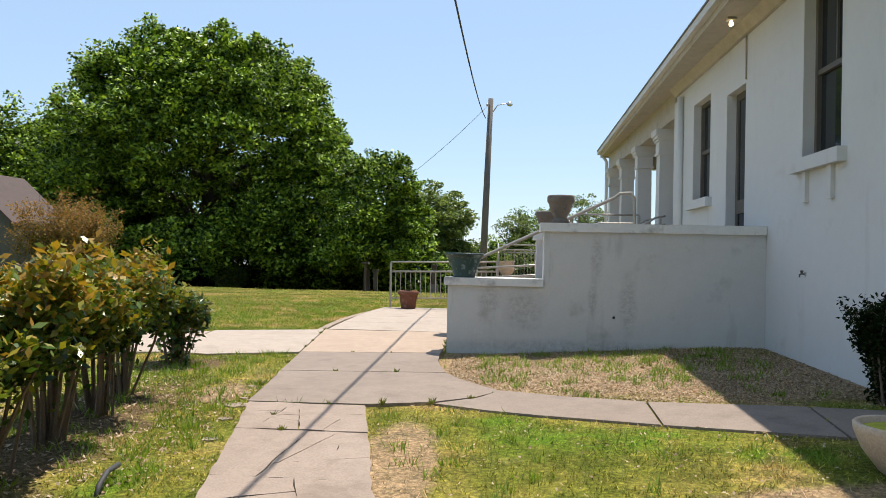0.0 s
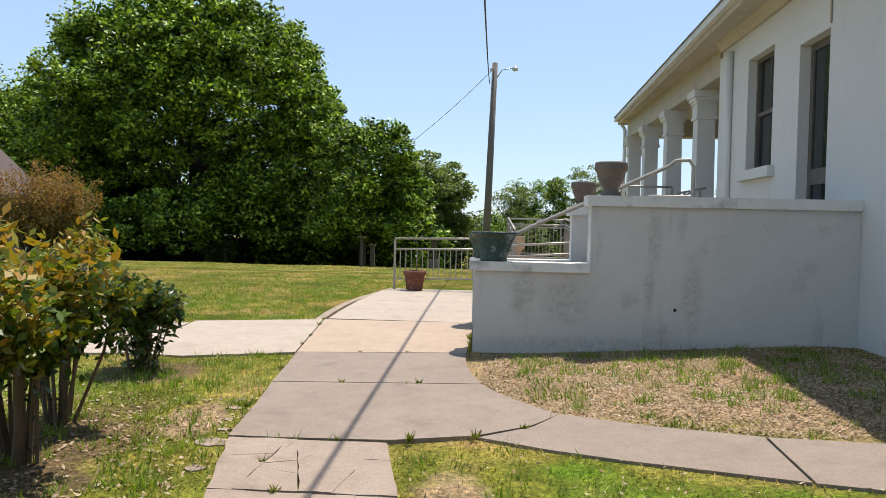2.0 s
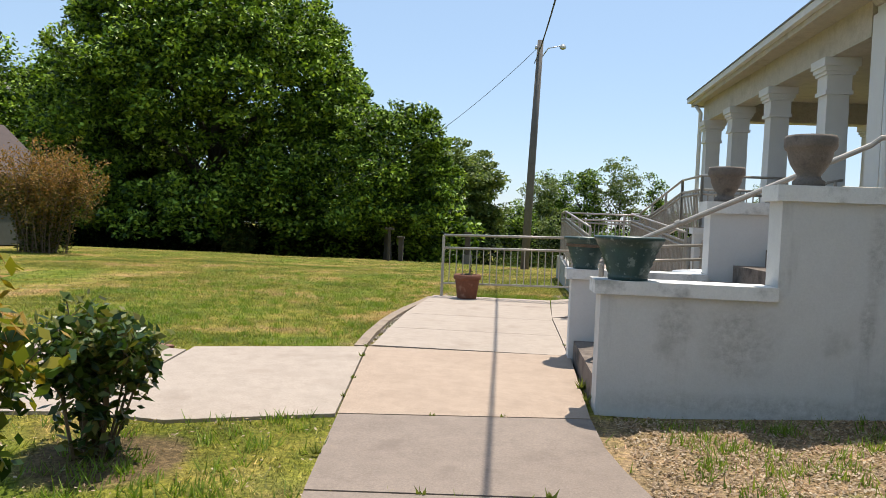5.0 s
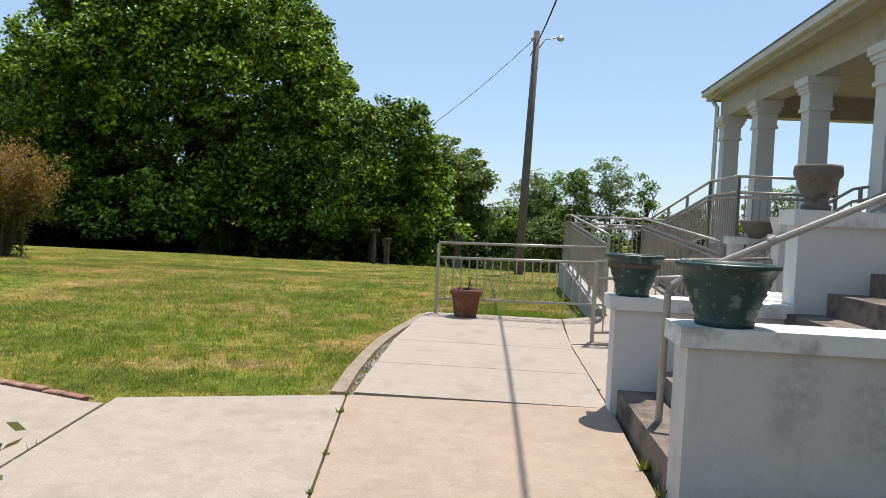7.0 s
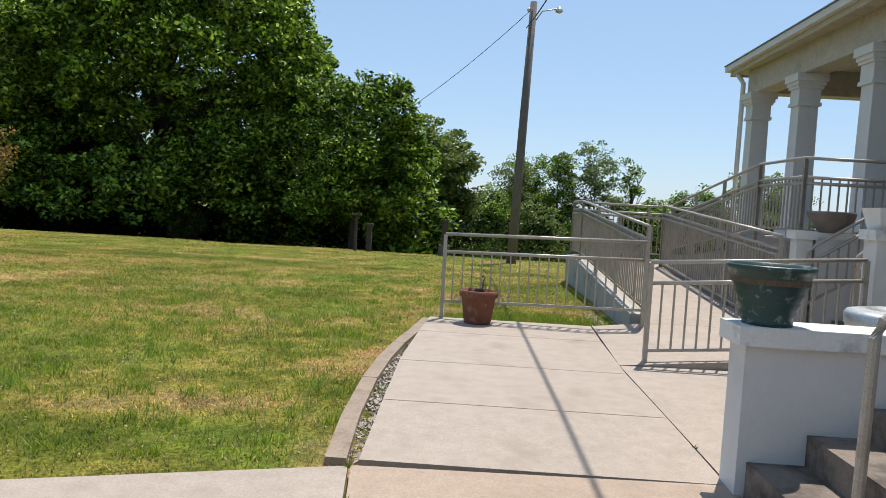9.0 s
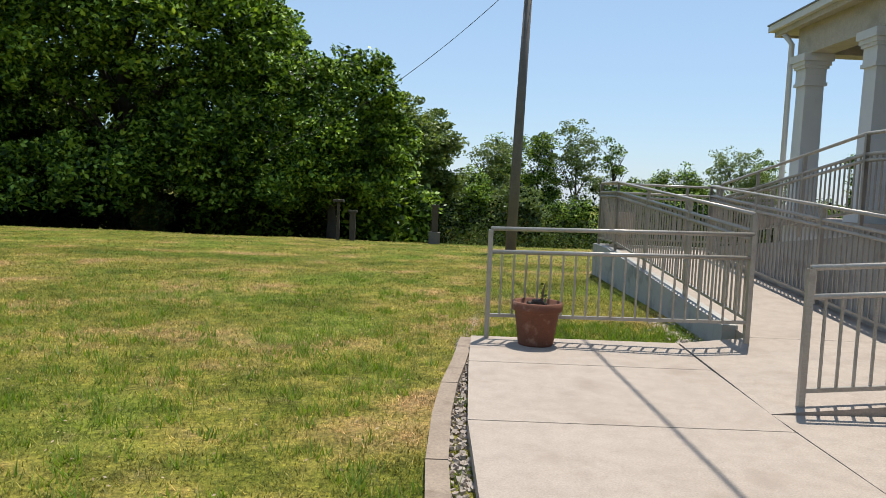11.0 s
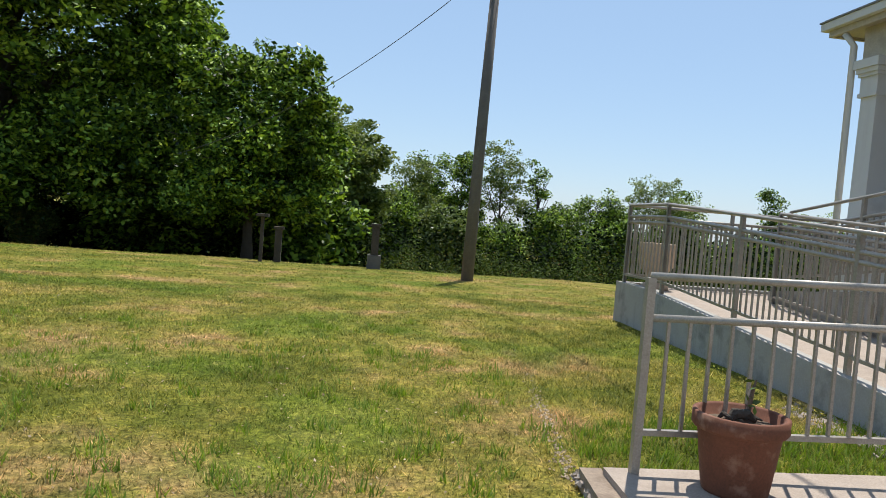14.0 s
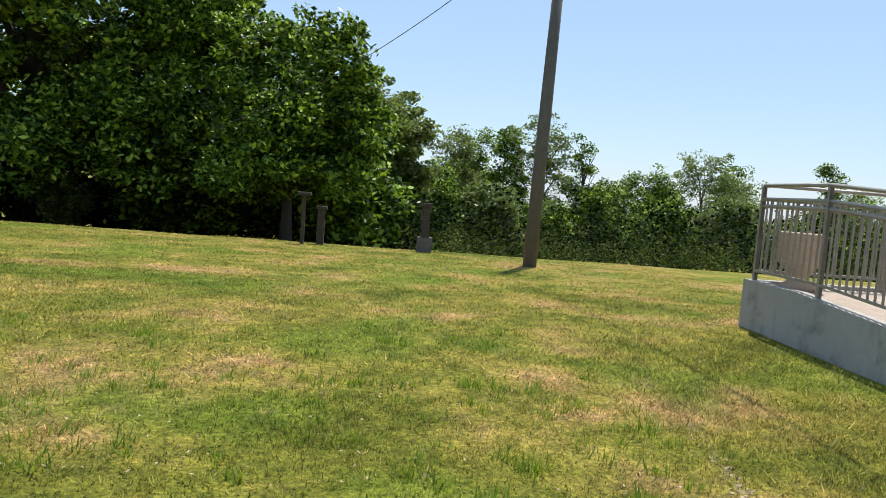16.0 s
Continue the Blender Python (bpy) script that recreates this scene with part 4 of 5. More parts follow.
def lobes_for(base, height, spread, low, n, seed, flat=0.8, lump=(0.30, 0.46), reach_by=0.68, dome=False):
    r = random.Random(seed)
    x, y, z = base
    mid = (height + low) / 2
    core = 0.6 if dome else 0.72
    out = [((x, y, z + mid), (spread * core, spread * core, (height - low) / 2 * (0.92 if dome else 1.0)))]
    for i in range(n):
        a = i * 2.4 + r.uniform(-0.4, 0.4)
        k = r.uniform(0.0, 1.0)
        s = spread * r.uniform(*lump)
        zz = low + s * 0.6 + (height - low - s * 1.3) * k
        reach = spread * (reach_by - 0.5 * reach_by * abs(k - 0.35)) * r.uniform(0.85, 1.12)
        if dome:
            reach = spread * reach_by * math.sqrt(1 - (max(0.0, k - 0.3) / 0.74) ** 2) * r.uniform(0.8, 1.08)
        out.append(((x + math.cos(a) * reach, y + math.sin(a) * reach, z + zz), (s, s, s * flat)))
    return out


BIG = (-20.6, 54.0, land_z(-20.6, 54))
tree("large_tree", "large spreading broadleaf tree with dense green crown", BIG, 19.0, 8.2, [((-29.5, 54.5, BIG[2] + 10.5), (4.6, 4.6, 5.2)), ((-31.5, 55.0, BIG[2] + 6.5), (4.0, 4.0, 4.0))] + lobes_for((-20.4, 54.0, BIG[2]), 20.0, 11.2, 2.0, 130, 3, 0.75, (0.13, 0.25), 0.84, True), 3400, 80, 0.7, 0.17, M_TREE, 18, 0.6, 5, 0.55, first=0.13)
SECOND = (-7.4, 46.5, land_z(-7, 46.5))
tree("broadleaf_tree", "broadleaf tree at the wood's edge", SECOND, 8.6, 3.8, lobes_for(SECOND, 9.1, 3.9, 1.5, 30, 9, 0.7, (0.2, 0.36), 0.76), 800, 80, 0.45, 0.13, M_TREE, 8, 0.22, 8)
THIRD = (-4.6, 56.0, land_z(-4.6, 56))
tree("pale_tree", "pale green feathery tree at the wood's edge", THIRD, 9.0, 3.6, lobes_for(THIRD, 9.9, 3.7, 1.2, 30, 14, 0.7, (0.2, 0.36), 0.76), 850, 85, 0.48, 0.13, M_TREE_PALE, 8, 0.2, 12)
WOODS = [(-39.5, 59, 16.8, 6.8), (-46, 55, 16, 6.5), (-34, 62, 14, 6), (-37.5, 60.5, 16.4, 5.5), (-41.5, 57, 14.5, 5), (-28, 66, 13, 7), (-14.5, 60, 9.5, 5), (-55, 64, 15, 8), (-64, 58, 13, 7), (-9, 62, 8, 4), (-20, 70, 11, 7), (-12, 53, 6.5, 4), (-30, 58, 8.5, 5), (-39, 52, 7, 4.5), (-5.5, 50, 4.6, 2.6)]
for i, (x, y, h, w) in enumerate(WOODS):
    z = land_z(x, y)
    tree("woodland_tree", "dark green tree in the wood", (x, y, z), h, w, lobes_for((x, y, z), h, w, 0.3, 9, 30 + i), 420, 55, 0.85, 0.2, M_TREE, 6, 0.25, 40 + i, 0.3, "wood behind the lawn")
ROW = [(1.7, 78, 12.2, 2.8, 1), (4.2, 82, 13.0, 2.6, 1), (6.8, 78, 12.8, 2.2, 1), (9.8, 77, 14.0, 2.4, 0.45), (12.9, 78, 12.6, 1.4, 0.12), (14.2, 77, 8.8, 2.6, 0.8), (17, 84, 9.5, 2.8, 1), (19.5, 80, 10.8, 3.0, 1), (23, 86, 10, 3.2, 1), (27.5, 86, 14, 4.6, 1), (32, 89, 13.6, 4.0, 1), (36.5, 80, 12, 1.5, 0.6), (40, 84, 10.5, 3.6, 1), (46, 86, 11, 4.5, 1), (54, 88, 11, 5, 1), (62, 90, 11.5, 5.5, 1), (72, 92, 12, 6, 1), (-0.4, 66, 7.2, 2.2, 1), (3.4, 62, 5.6, 2.0, 1), (7.4, 66, 5.4, 2.2, 0.8), (16.5, 68, 6.4, 2.6, 1), (21.5, 68, 7.0, 3.0, 1), (28, 70, 6.6, 3.2, 1), (36, 70, 6.6, 3.4, 1)]
for i, (x, y, h, w, full) in enumerate(ROW):
    z = land_z(x, y)
    h *= 0.99
    tree("hillside_tree", "green tree on the slope beyond the lawn" if full > 0.5 else "thin sparse tree on the slope beyond the lawn", (x, y, z), h, w, lobes_for((x, y, z), h, w, 0.35 * h if full < 0.5 else 0.2 * h, 11, 60 + i, 0.9), int(260 * full + 20), 55, 0.6, 0.13, M_TREE_PALE if i % 3 == 0 else M_TREE, 9, 0.16, 70 + i, 0.2, "trees on the slope")


def shrub(name, label, base, height, spread, stems, leaves, leaf, material, group="", low=0.3, seed=1, stem_r=0.011, fuzz=0.1, legs=0.3):
    """Several stems from one foot, with leaves and twigs along their upper parts."""
    s = thing(name, label, "shrub", group)
    r = random.Random(seed)
    lines = []
    b = Vector(base)
    for i in range(stems):
        a, k = r.uniform(0, 6.28), r.uniform(0.15, 1.0) ** 0.7
        out = Vector((math.cos(a), math.sin(a), 0)) * spread * k
        top = b + out + Vector((0, 0, height * r.uniform(0.62 if height < 3 else 0.28, 1.0) * (1.06 - 0.2 * k)))
        mid = b + out * r.uniform(0.35, 0.6) + Vector((r.uniform(-0.05, 0.05), r.uniform(-0.05, 0.05), height * r.uniform(0.36, 0.48)))
        foot = b + out * r.uniform(0.1, 0.42) + Vector((0, 0, -0.05))
        bm = bmesh.new()
        tube(bm, [foot, mid, top], [stem_r * r.uniform(0.9, 1.5), stem_r * 0.9, stem_r * 0.3], 5)
        lines += [(foot, mid, legs if height < 3 else 2.4), (mid, top, 1.6)]
        for q in (0.1, 0.35, 0.6, 0.8):
            p = mid.lerp(top, q)
            e = p + Vector((r.uniform(-1, 1), r.uniform(-1, 1), r.uniform(0.3, 1.1))) * height * 0.17
            tube(bm, [p, e], [stem_r * 0.45, stem_r * 0.2], 4)
            lines.append((p, e, 1.1))
        part("stem", bm, M_STEM, s)
    w = np.array([l[2] for l in lines])
    pick = rng.choice(len(lines), leaves, p=w / w.sum())
    a0, a1 = np.array([l[0] for l in lines])[pick], np.array([l[1] for l in lines])[pick]
    u = rng.random(leaves)[:, None] ** 0.8
    c = a0 + (a1 - a0) * u + in_ball(leaves) * fuzz
    keep = c[:, 2] > base[2] + height * (low + 0.16 * rng.normal(size=leaves))
    crown = new("foliage", leaf_mesh("foliage", c[keep], leaf, material, 2.0, 0.3))
    crown.parent = s
    return s


HEDGE = [(-2.35, 4.3, 1.34, 0.62), (-2.5, 5.2, 1.36, 0.62), (-2.6, 6.1, 1.4, 0.6), (-2.7, 6.95, 1.36, 0.52), (-2.9, 7.7, 1.3, 0.42)]
for i, (x, y, h, w) in enumerate(HEDGE):
    shrub("photinia_bush", "leggy green bush with bronze-orange new leaves", (x, y, land_z(x, y)), h, w, 17, 9500, 0.038, M_PHOTINIA, "leggy bushes", 0.44, 5 + i, 0.013, 0.12)
shrub("photinia_bush", "small leggy green bush beside the path", (-3.1, 9.35, land_z(-3.1, 9.35)), 0.92, 0.36, 18, 2800, 0.04, M_SHRUB, "leggy bushes", 0.02, 22, 0.009, 0.1, 1.3)
shrub("myrtle_shrub", "rusty brown twiggy shrub on the lawn", (-15.3, 27.6, land_z(-15.3, 27.6)), 3.6, 1.9, 120, 24000, 0.05, M_MYRTLE, "", -0.2, 31, 0.014, 0.2)
# Wall-side shade is painted into this bush's leaves.
shrub("evergreen_bush", "evergreen bush against the house wall, shade in its leaf colour", (3.74, 7.5, land_z(3.74, 7.5)), 0.95, 0.24, 20, 9000, 0.024, M_LEAF_SHADE, "", 0.0, 41, 0.01, 0.09, 1.2)
shrub("round_bush", "small round green bush under the tree", (-16.6, 48.0, land_z(-16.6, 48.0)), 2.1, 0.95, 30, 7000, 0.09, M_SHRUB, "", -0.2, 43, 0.015, 0.6, 1.4)

# ---- pole and wires ----
pole = thing("utility_pole", "tall weathered wooden utility pole with street lamp arm", "utility pole")
PT = Vector((0.12, 34.6, 8.35))
smooth(part("shaft", tube(bmesh.new(), [(-0.12, 34.2, -0.8), (0.0, 34.4, 4), PT], [0.17, 0.145, 0.115], 14), M_POLE, pole))
smooth(part("lamp_arm", tube(bmesh.new(), [PT + Vector((0.1, 0, -0.6)), PT + Vector((0.3, -0.05, -0.3)), PT + Vector((0.75, -0.1, -0.22))], 0.022, 8), M_STEEL, pole))
lamp = part("lamp_head", lathe(bmesh.new(), [(0.05, 0.1), (0.08, 0.08), (0.13, 0.0), (0.12, -0.06), (0.05, -0.1)], 14, PT + Vector((0.85, -0.1, -0.25))), M_STEEL, pole)
smooth(part("insulator", lathe(bmesh.new(), [(0.03, 0), (0.05, 0.04), (0.05, 0.1), (0.02, 0.14)], 10, PT + Vector((-0.16, -0.05, -0.35))), M_STEEL, pole))


def wire(a, b, sag, label, thick=0.017):
    a, b = Vector(a), Vector(b)
    pts = [a.lerp(b, i / 24) - Vector((0, 0, sag * 4 * (i / 24) * (1 - i / 24))) for i in range(25)]
    return tagged(smooth(finish("cable", tube(bmesh.new(), pts, thick, 6), M_WIRE)), label, "cable", "overhead cables")


wire((-0.088, 34.5, 7.454), (-0.184, -6, 4.287), 0.83, "black overhead cable over the walkway")
wire((0.05, 34.5, 8.08), (-9.22, 40.87, 2.6), 0.7, "black overhead cable towards the wood", 0.011)


# ---- undergrowth at the wood's edge ----
def brush(label, material, spots, height, per, leaf, clump=0.5):
    pts = []
    for x, y in spots:
        h = height * rng.uniform(0.5, 1.25)
        c = np.array([x, y, land_z(x, y)])
        p = in_ball(per) * np.array([clump * 1.3, clump * 1.3, h * 0.55]) + c + np.array([0, 0, h * 0.5])
        pts.append(p)
    ob = new("undergrowth", leaf_mesh("undergrowth", np.concatenate(pts), leaf, material))
    return tagged(ob, label, "undergrowth", kind="stuff")


# Shade beneath the crowns is carried by these near-black leaf colours.
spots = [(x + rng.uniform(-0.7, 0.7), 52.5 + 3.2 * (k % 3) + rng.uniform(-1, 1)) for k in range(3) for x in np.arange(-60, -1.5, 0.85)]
brush("undergrowth beneath the trees, shade put into its leaf colour", M_LEAF_SHADE, spots, 4.6, 260, 0.17, 0.95)
spots = [(x + rng.uniform(-0.5, 0.5), 46 + rng.uniform(0, 10)) for x in np.arange(-2.5, 45, 0.36)]
brush("tangled green brush on the slope beyond the lawn", leaf_material("brush_leaf", [(0.010, 0.018, 0.005), (0.025, 0.042, 0.010), (0.055, 0.08, 0.02), (0.11, 0.14, 0.04)], 0.2, 0.8, None, 0.06), spots, 2.0, 150, 0.10, 0.65)
# Backing row added to close bright gaps, with shade painted into its leaves.
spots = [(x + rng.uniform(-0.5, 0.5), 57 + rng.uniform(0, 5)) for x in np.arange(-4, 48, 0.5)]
brush("added backing thicket behind the brush, shade in its leaf colour", M_LEAF_SHADE, spots, 4.4, 170, 0.16, 0.9)
spots = [(x + rng.uniform(-0.5, 0.5), 45 + rng.uniform(0, 4)) for x in np.arange(-1.5, 16, 0.9)]
brush("dry brown twigs in the brush on the slope", M_MYRTLE, spots, 1.7, 60, 0.05, 0.4)
spots = [(x + rng.uniform(-4, 4), 150 + rng.uniform(0, 80)) for x in np.arange(-60, 160, 2.5)]
brush("distant tree line in the valley", M_FAR, spots, 7.0, 90, 1.0, 3.5)


# ---- grass ----
def inside(px, py, outline):
    hit = np.zeros(len(px), bool)
    n = len(outline)
    for i in range(n):
        (xa, ya), (xb, yb) = outline[i], outline[(i + 1) % n]
        if ya != yb:
            hit ^= ((ya > py) != (yb > py)) & (px < (xb - xa) * (py - ya) / (yb - ya) + xa)
    return hit


def open_lawn(x, y):
    """Which places are bare of paving, walls and ramp."""
    bad = np.zeros(len(x), bool)
    for o in OUTLINES:
        bad |= inside(x, y, o)
    bad |= x > 3.97
    bad |= (x > -0.14) & (y > 10.9) & (y < 18.2)
    bad |= (x > 0.42) & (y > 18.1) & (y < 24.9)
    return ~bad


def spread_over(x0, x1, y0, y1, n):
    x, y = rng.uniform(x0, x1, n), rng.uniform(y0, y1, n)
    k = open_lawn(x, y)
    return x[k], y[k]


def density(x, y, seed):
    """Uneven growth, 0 to 1."""
    return 0.5 + 0.25 * np.sin(x * 2.1 + seed) * np.cos(y * 1.7 - seed) + 0.25 * np.sin(x * 5.3 - y * 4.1 + seed * 2)


def blades(label, x, y, height, width, material, lie=1.3):
    n = len(x)
    z = np.array([land_z(a, b) for a, b in zip(x, y)])
    ang = rng.uniform(0, 2 * np.pi, n)
    h = height * rng.uniform(0.45, 1.25, n)
    w = width * rng.uniform(0.6, 1.3, n)
    out = lie * h * rng.uniform(0.2, 1.6, n)
    v = np.empty((n, 3, 3))
    dx, dy = np.cos(ang), np.sin(ang)
    turn = ang + rng.uniform(0.6, 2.5, n)
    v[:, 0] = np.stack([x - dx * w / 2, y - dy * w / 2, z - 0.004], 1)
    v[:, 1] = np.stack([x + dx * w / 2, y + dy * w / 2, z - 0.004], 1)
    v[:, 2] = np.stack([x + np.cos(turn) * out, y + np.sin(turn) * out, z + h], 1)
    me = bpy.data.meshes.new("grass")
    me.vertices.add(n * 3)
    me.vertices.foreach_set("co", v.reshape(-1))
    me.loops.add(n * 3)
    me.loops.foreach_set("vertex_index", np.arange(n * 3, dtype=np.int32))
    me.polygons.add(n)
    me.polygons.foreach_set("loop_start", np.arange(0, n * 3, 3, dtype=np.int32))
    me.update(calc_edges=True)
    me.materials.append(material)
    return tagged(new("grass", me), label, "grass", kind="stuff")


def thinned(x, y, seed, floor=0.15):
    d = floor + (1 - floor) * density(x, y, seed)
    for (cx, cy), (rx, ry) in DRY + BARE:
        d = np.where(((x - cx) / rx) ** 2 + ((y - cy) / ry) ** 2 < 0.8, d * 0.22, d)
    k = rng.random(len(x)) < d
    return x[k], y[k]


for zone, n, h, w in (((-6.5, 3.9, 2.2, 12.0), 190000, 0.03, 0.009), ((-8.5, 0.4, 12.0, 21.5), 260000, 0.026, 0.0095), ((-13, 3.5, 21.5, 28), 150000, 0.028, 0.014), ((-18, 8, 28, 38.5), 90000, 0.03, 0.022), ((-18, -6.5, 8, 28), 80000, 0.03, 0.02), ((-1.9, 0.42, 18.45, 24), 20000, 0.04, 0.01)):
    x, y = spread_over(*zone, n // 2)
    ax, ay = spread_over(*zone, n // 26)
    tuft = 0.02 + w * 1.6
    bx, by = np.repeat(ax, 13) + rng.normal(0, tuft, len(ax) * 13), np.repeat(ay, 13) + rng.normal(0, tuft, len(ax) * 13)
    k = open_lawn(bx, by)
    x, y = thinned(np.concatenate([x, bx[k]]), np.concatenate([y, by[k]]), n * 1e-4, 0.3)
    blades("short mown lawn grass, green to straw", x, y, h, w, M_BLADE)

# lusher tufts along edges and in the strip behind the railing
tx, ty = [], []
for _ in range(1500):
    zone = random.choice(((-1.9, 0.4, 18.5, 19.6), (-6, 3.5, 3, 12), (0.3, 3.5, 8.5, 10.7), (-3.4, -1.5, 5, 10.4), (-6, 3.5, 3, 12), (-7, -2.4, 13, 22), (-6, -2.6, 12.9, 19), (-8, -2, 16, 24), (-8, -2, 13, 22)))
    x0, y0 = random.uniform(*zone[:2]), random.uniform(*zone[2:])
    k = random.randint(8, 30)
    tx.append(rng.normal(x0, 0.045, k))
    ty.append(rng.normal(y0, 0.045, k))
tx, ty = np.concatenate(tx), np.concatenate(ty)
k = open_lawn(tx, ty)
blades("lush green tufts of taller grass", tx[k], ty[k], 0.075, 0.011, leaf_material("lush_blade", [(0.10, 0.16, 0.016), (0.16, 0.24, 0.026), (0.24, 0.32, 0.04)]), 0.7)


# weeds in the joints of the path
def weed(x, y, n, h):
    """A few thin upright blades in a joint."""
    me = bpy.data.meshes.new("weed")
    v, f = [(x, y, slab_z(x, y) - 0.01)], []
    for _ in range(n):
        px, py = random.gauss(x, 0.012), random.gauss(y, 0.008)
        z, a, hh = slab_z(px, py) - 0.01, random.uniform(0, 6.28), h * random.uniform(0.3, 1.0)
        v += [(px, py, z), (px + math.cos(a) * hh * 0.6, py + math.sin(a) * hh * 0.6, z + hh)]
        f.append((0, len(v) - 2, len(v) - 1))
    me.from_pydata(v, [], f)
    me.materials.append(M_WEED)
    return tagged(new("weed", me), "small weed growing in a path joint", "weed", "weeds in the joints")


M_WEED = leaf_material("weed_leaf", [(0.06, 0.11, 0.02), (0.13, 0.16, 0.03), (0.26, 0.23, 0.09)])
for x, y, n, h in ((-1.2, 9.09, 14, 0.05), (-0.55, 9.157, 26, 0.06), (-2.0, 10.9, 18, 0.05), (-2.06, 11.5, 24, 0.05), (-2.155, 12.4, 24, 0.06), (-0.15, 11.6, 40, 0.12), (-0.16, 11.2, 24, 0.08), (-1.25, 7.0, 22, 0.06), (-1.05, 6.55, 20, 0.06), (-0.9, 7.45, 14, 0.05), (-1.3, 10.53, 12, 0.05), (-0.8, 10.605, 12, 0.05), (-0.03, 7.62, 30, 0.08), (-0.45, 7.5, 30, 0.09), (-0.15, 13.6, 8, 0.04), (-1.88, 9.6, 24, 0.06), (-1.74, 8.2, 30, 0.07), (-2.21, 12.88, 26, 0.06), (0.3, 7.9, 14, 0.05)):
    weed(x, y, n, h)


# dry litter by the house and straw clippings on the lawn
def flakes(name, label, x, y, size, material, lift=0.006):
    z = np.array([land_z(a, b) for a, b in zip(x, y)]) + rng.uniform(lift, lift * 3, len(x))
    return tagged(new(name, leaf_mesh(name, np.column_stack([x, y, z]), size, material, 1.9, 1.6)), label, "leaf litter", kind="stuff")


M_LITTER = leaf_material("dry_litter", [(0.15, 0.10, 0.06), (0.30, 0.205, 0.13), (0.40, 0.30, 0.20), (0.50, 0.40, 0.29)], 0.1, 0.8)
x, y = spread_over(0.0, 3.95, 7.6, 10.93, 30000)
flakes("leaf_litter", "dry brown leaf litter beside the house", x, y, 0.0145, M_LITTER)
x, y = thinned(*spread_over(-6, 3.9, 3.0, 12.6, 14000), 3.0, 0.3)
flakes("clippings", "pale dry grass clippings on the lawn", x, y, 0.014, M_LITTER, 0.012)
x, y = spread_over(-4.0, -1.6, 3.5, 8.5, 3500)
flakes("leaf_litter", "dry leaf litter under the bushes", x, y, 0.02, M_LITTER)
x, y = thinned(*spread_over(-9, -2.2, 12.6, 26, 3500), 5.0, 0.2)
flakes("clippings", "pale dry grass clippings on the lawn", x, y, 0.013, M_LITTER, 0.012)

# gravel between slab and timber edging, and by the ramp wall
def pebbles(label, spots, size):
    bm = bmesh.new()
    r = random.Random(4)
    for x, y, z in spots:
        s = size * r.uniform(0.6, 1.5)
        c = [(sx * s * r.uniform(0.6, 1), sy * s * r.uniform(0.6, 1), sz * s * r.uniform(0.4, 0.7)) for sz in (-1, 1) for sx, sy in ((-1, -1), (1, -1), (1, 1), (-1, 1))]
        m = Matrix.Translation((x, y, z)) @ Euler((r.uniform(-0.6, 0.6), r.uniform(-0.6, 0.6), r.uniform(0, 3))).to_matrix().to_4x4()
        hexa(bm, [m @ Vector(p) for p in c])
    return tagged(finish("gravel", bm, M_STONE), label, "gravel", kind="stuff")


gy = rng.uniform(13.1, 18.4, 900)
gx = np.array([lerp_table(LEFT, v) for v in gy]) - rng.uniform(0.0, 0.13, 900)
pebbles("pale gravel between walkway and timber edging", [(a, b, -0.105 + random.uniform(0, 0.03)) for a, b in zip(gx, gy)], 0.015)
pebbles("pale gravel at the foot of the ramp wall", [(0.30 + random.gauss(0, 0.09), random.uniform(18.5, 20.2), land_z(0.3, 19) + 0.005) for _ in range(330)], 0.022)
M_STONE_DUN = surface("dun_stones", (0.34, 0.26, 0.175), (0.46, 0.37, 0.26), None, 9, 60, 0.95)
worn = pebbles("worn earthy line of small stones in the lawn", [(-2.16 + 0.16 * (b - 18.4) + random.gauss(0, 0.035), b, land_z(-2, b) + 0.002) for b in rng.uniform(18.4, 22.5, 520)], 0.008)
worn.data.materials[0] = M_STONE_DUN


# broken stones at the end of the old slab
def rubble(x, y, s, seed):
    r = random.Random(seed)
    n = 8
    outline = [(x + math.cos(6.283 * k / n) * s * r.uniform(0.7, 1.1), y + 0.7 * math.sin(6.283 * k / n) * s * r.uniform(0.7, 1.1)) for k in range(n)]
    ob = finish("broken_stone", prism(bmesh.new(), outline, lambda a, b: slab_z(a, b) - 0.02, 0.12), M_CONC_CRACKED, bevel=0.012)
    return tagged(ob, "broken piece of concrete beside the path", "stone", "broken path stones")


for i, (x, y, s) in enumerate(((-1.69, 7.38, 0.13), (-1.45, 7.45, 0.05), (-1.32, 7.44, 0.045), (-1.78, 7.9, 0.05), (-1.83, 8.2, 0.06), (-1.87, 8.45, 0.05), (-1.72, 7.65, 0.05), (-1.62, 6.9, 0.08), (-1.5, 6.3, 0.07))):
    rubble(x, y, s, i)

# ---- smaller things ----
p = thing("planter_box", "white tapered square planter on the stair pillar", "planter", "", (2.4, 16.34, 1.41))
bm = bmesh.new()
hexa(bm, [(-0.12, -0.12, 0), (0.12, -0.12, 0), (0.12, 0.12, 0), (-0.12, 0.12, 0), (-0.17, -0.17, 0.21), (0.17, -0.17, 0.21), (0.17, 0.17, 0.21), (-0.17, 0.17, 0.21)])
part("body", bm, M_COPING, p, "", 0.012)
part("soil", box(bmesh.new(), -0.14, 0.14, -0.14, 0.14, 0.2, 0.214), M_SOIL, p, "dark soil")
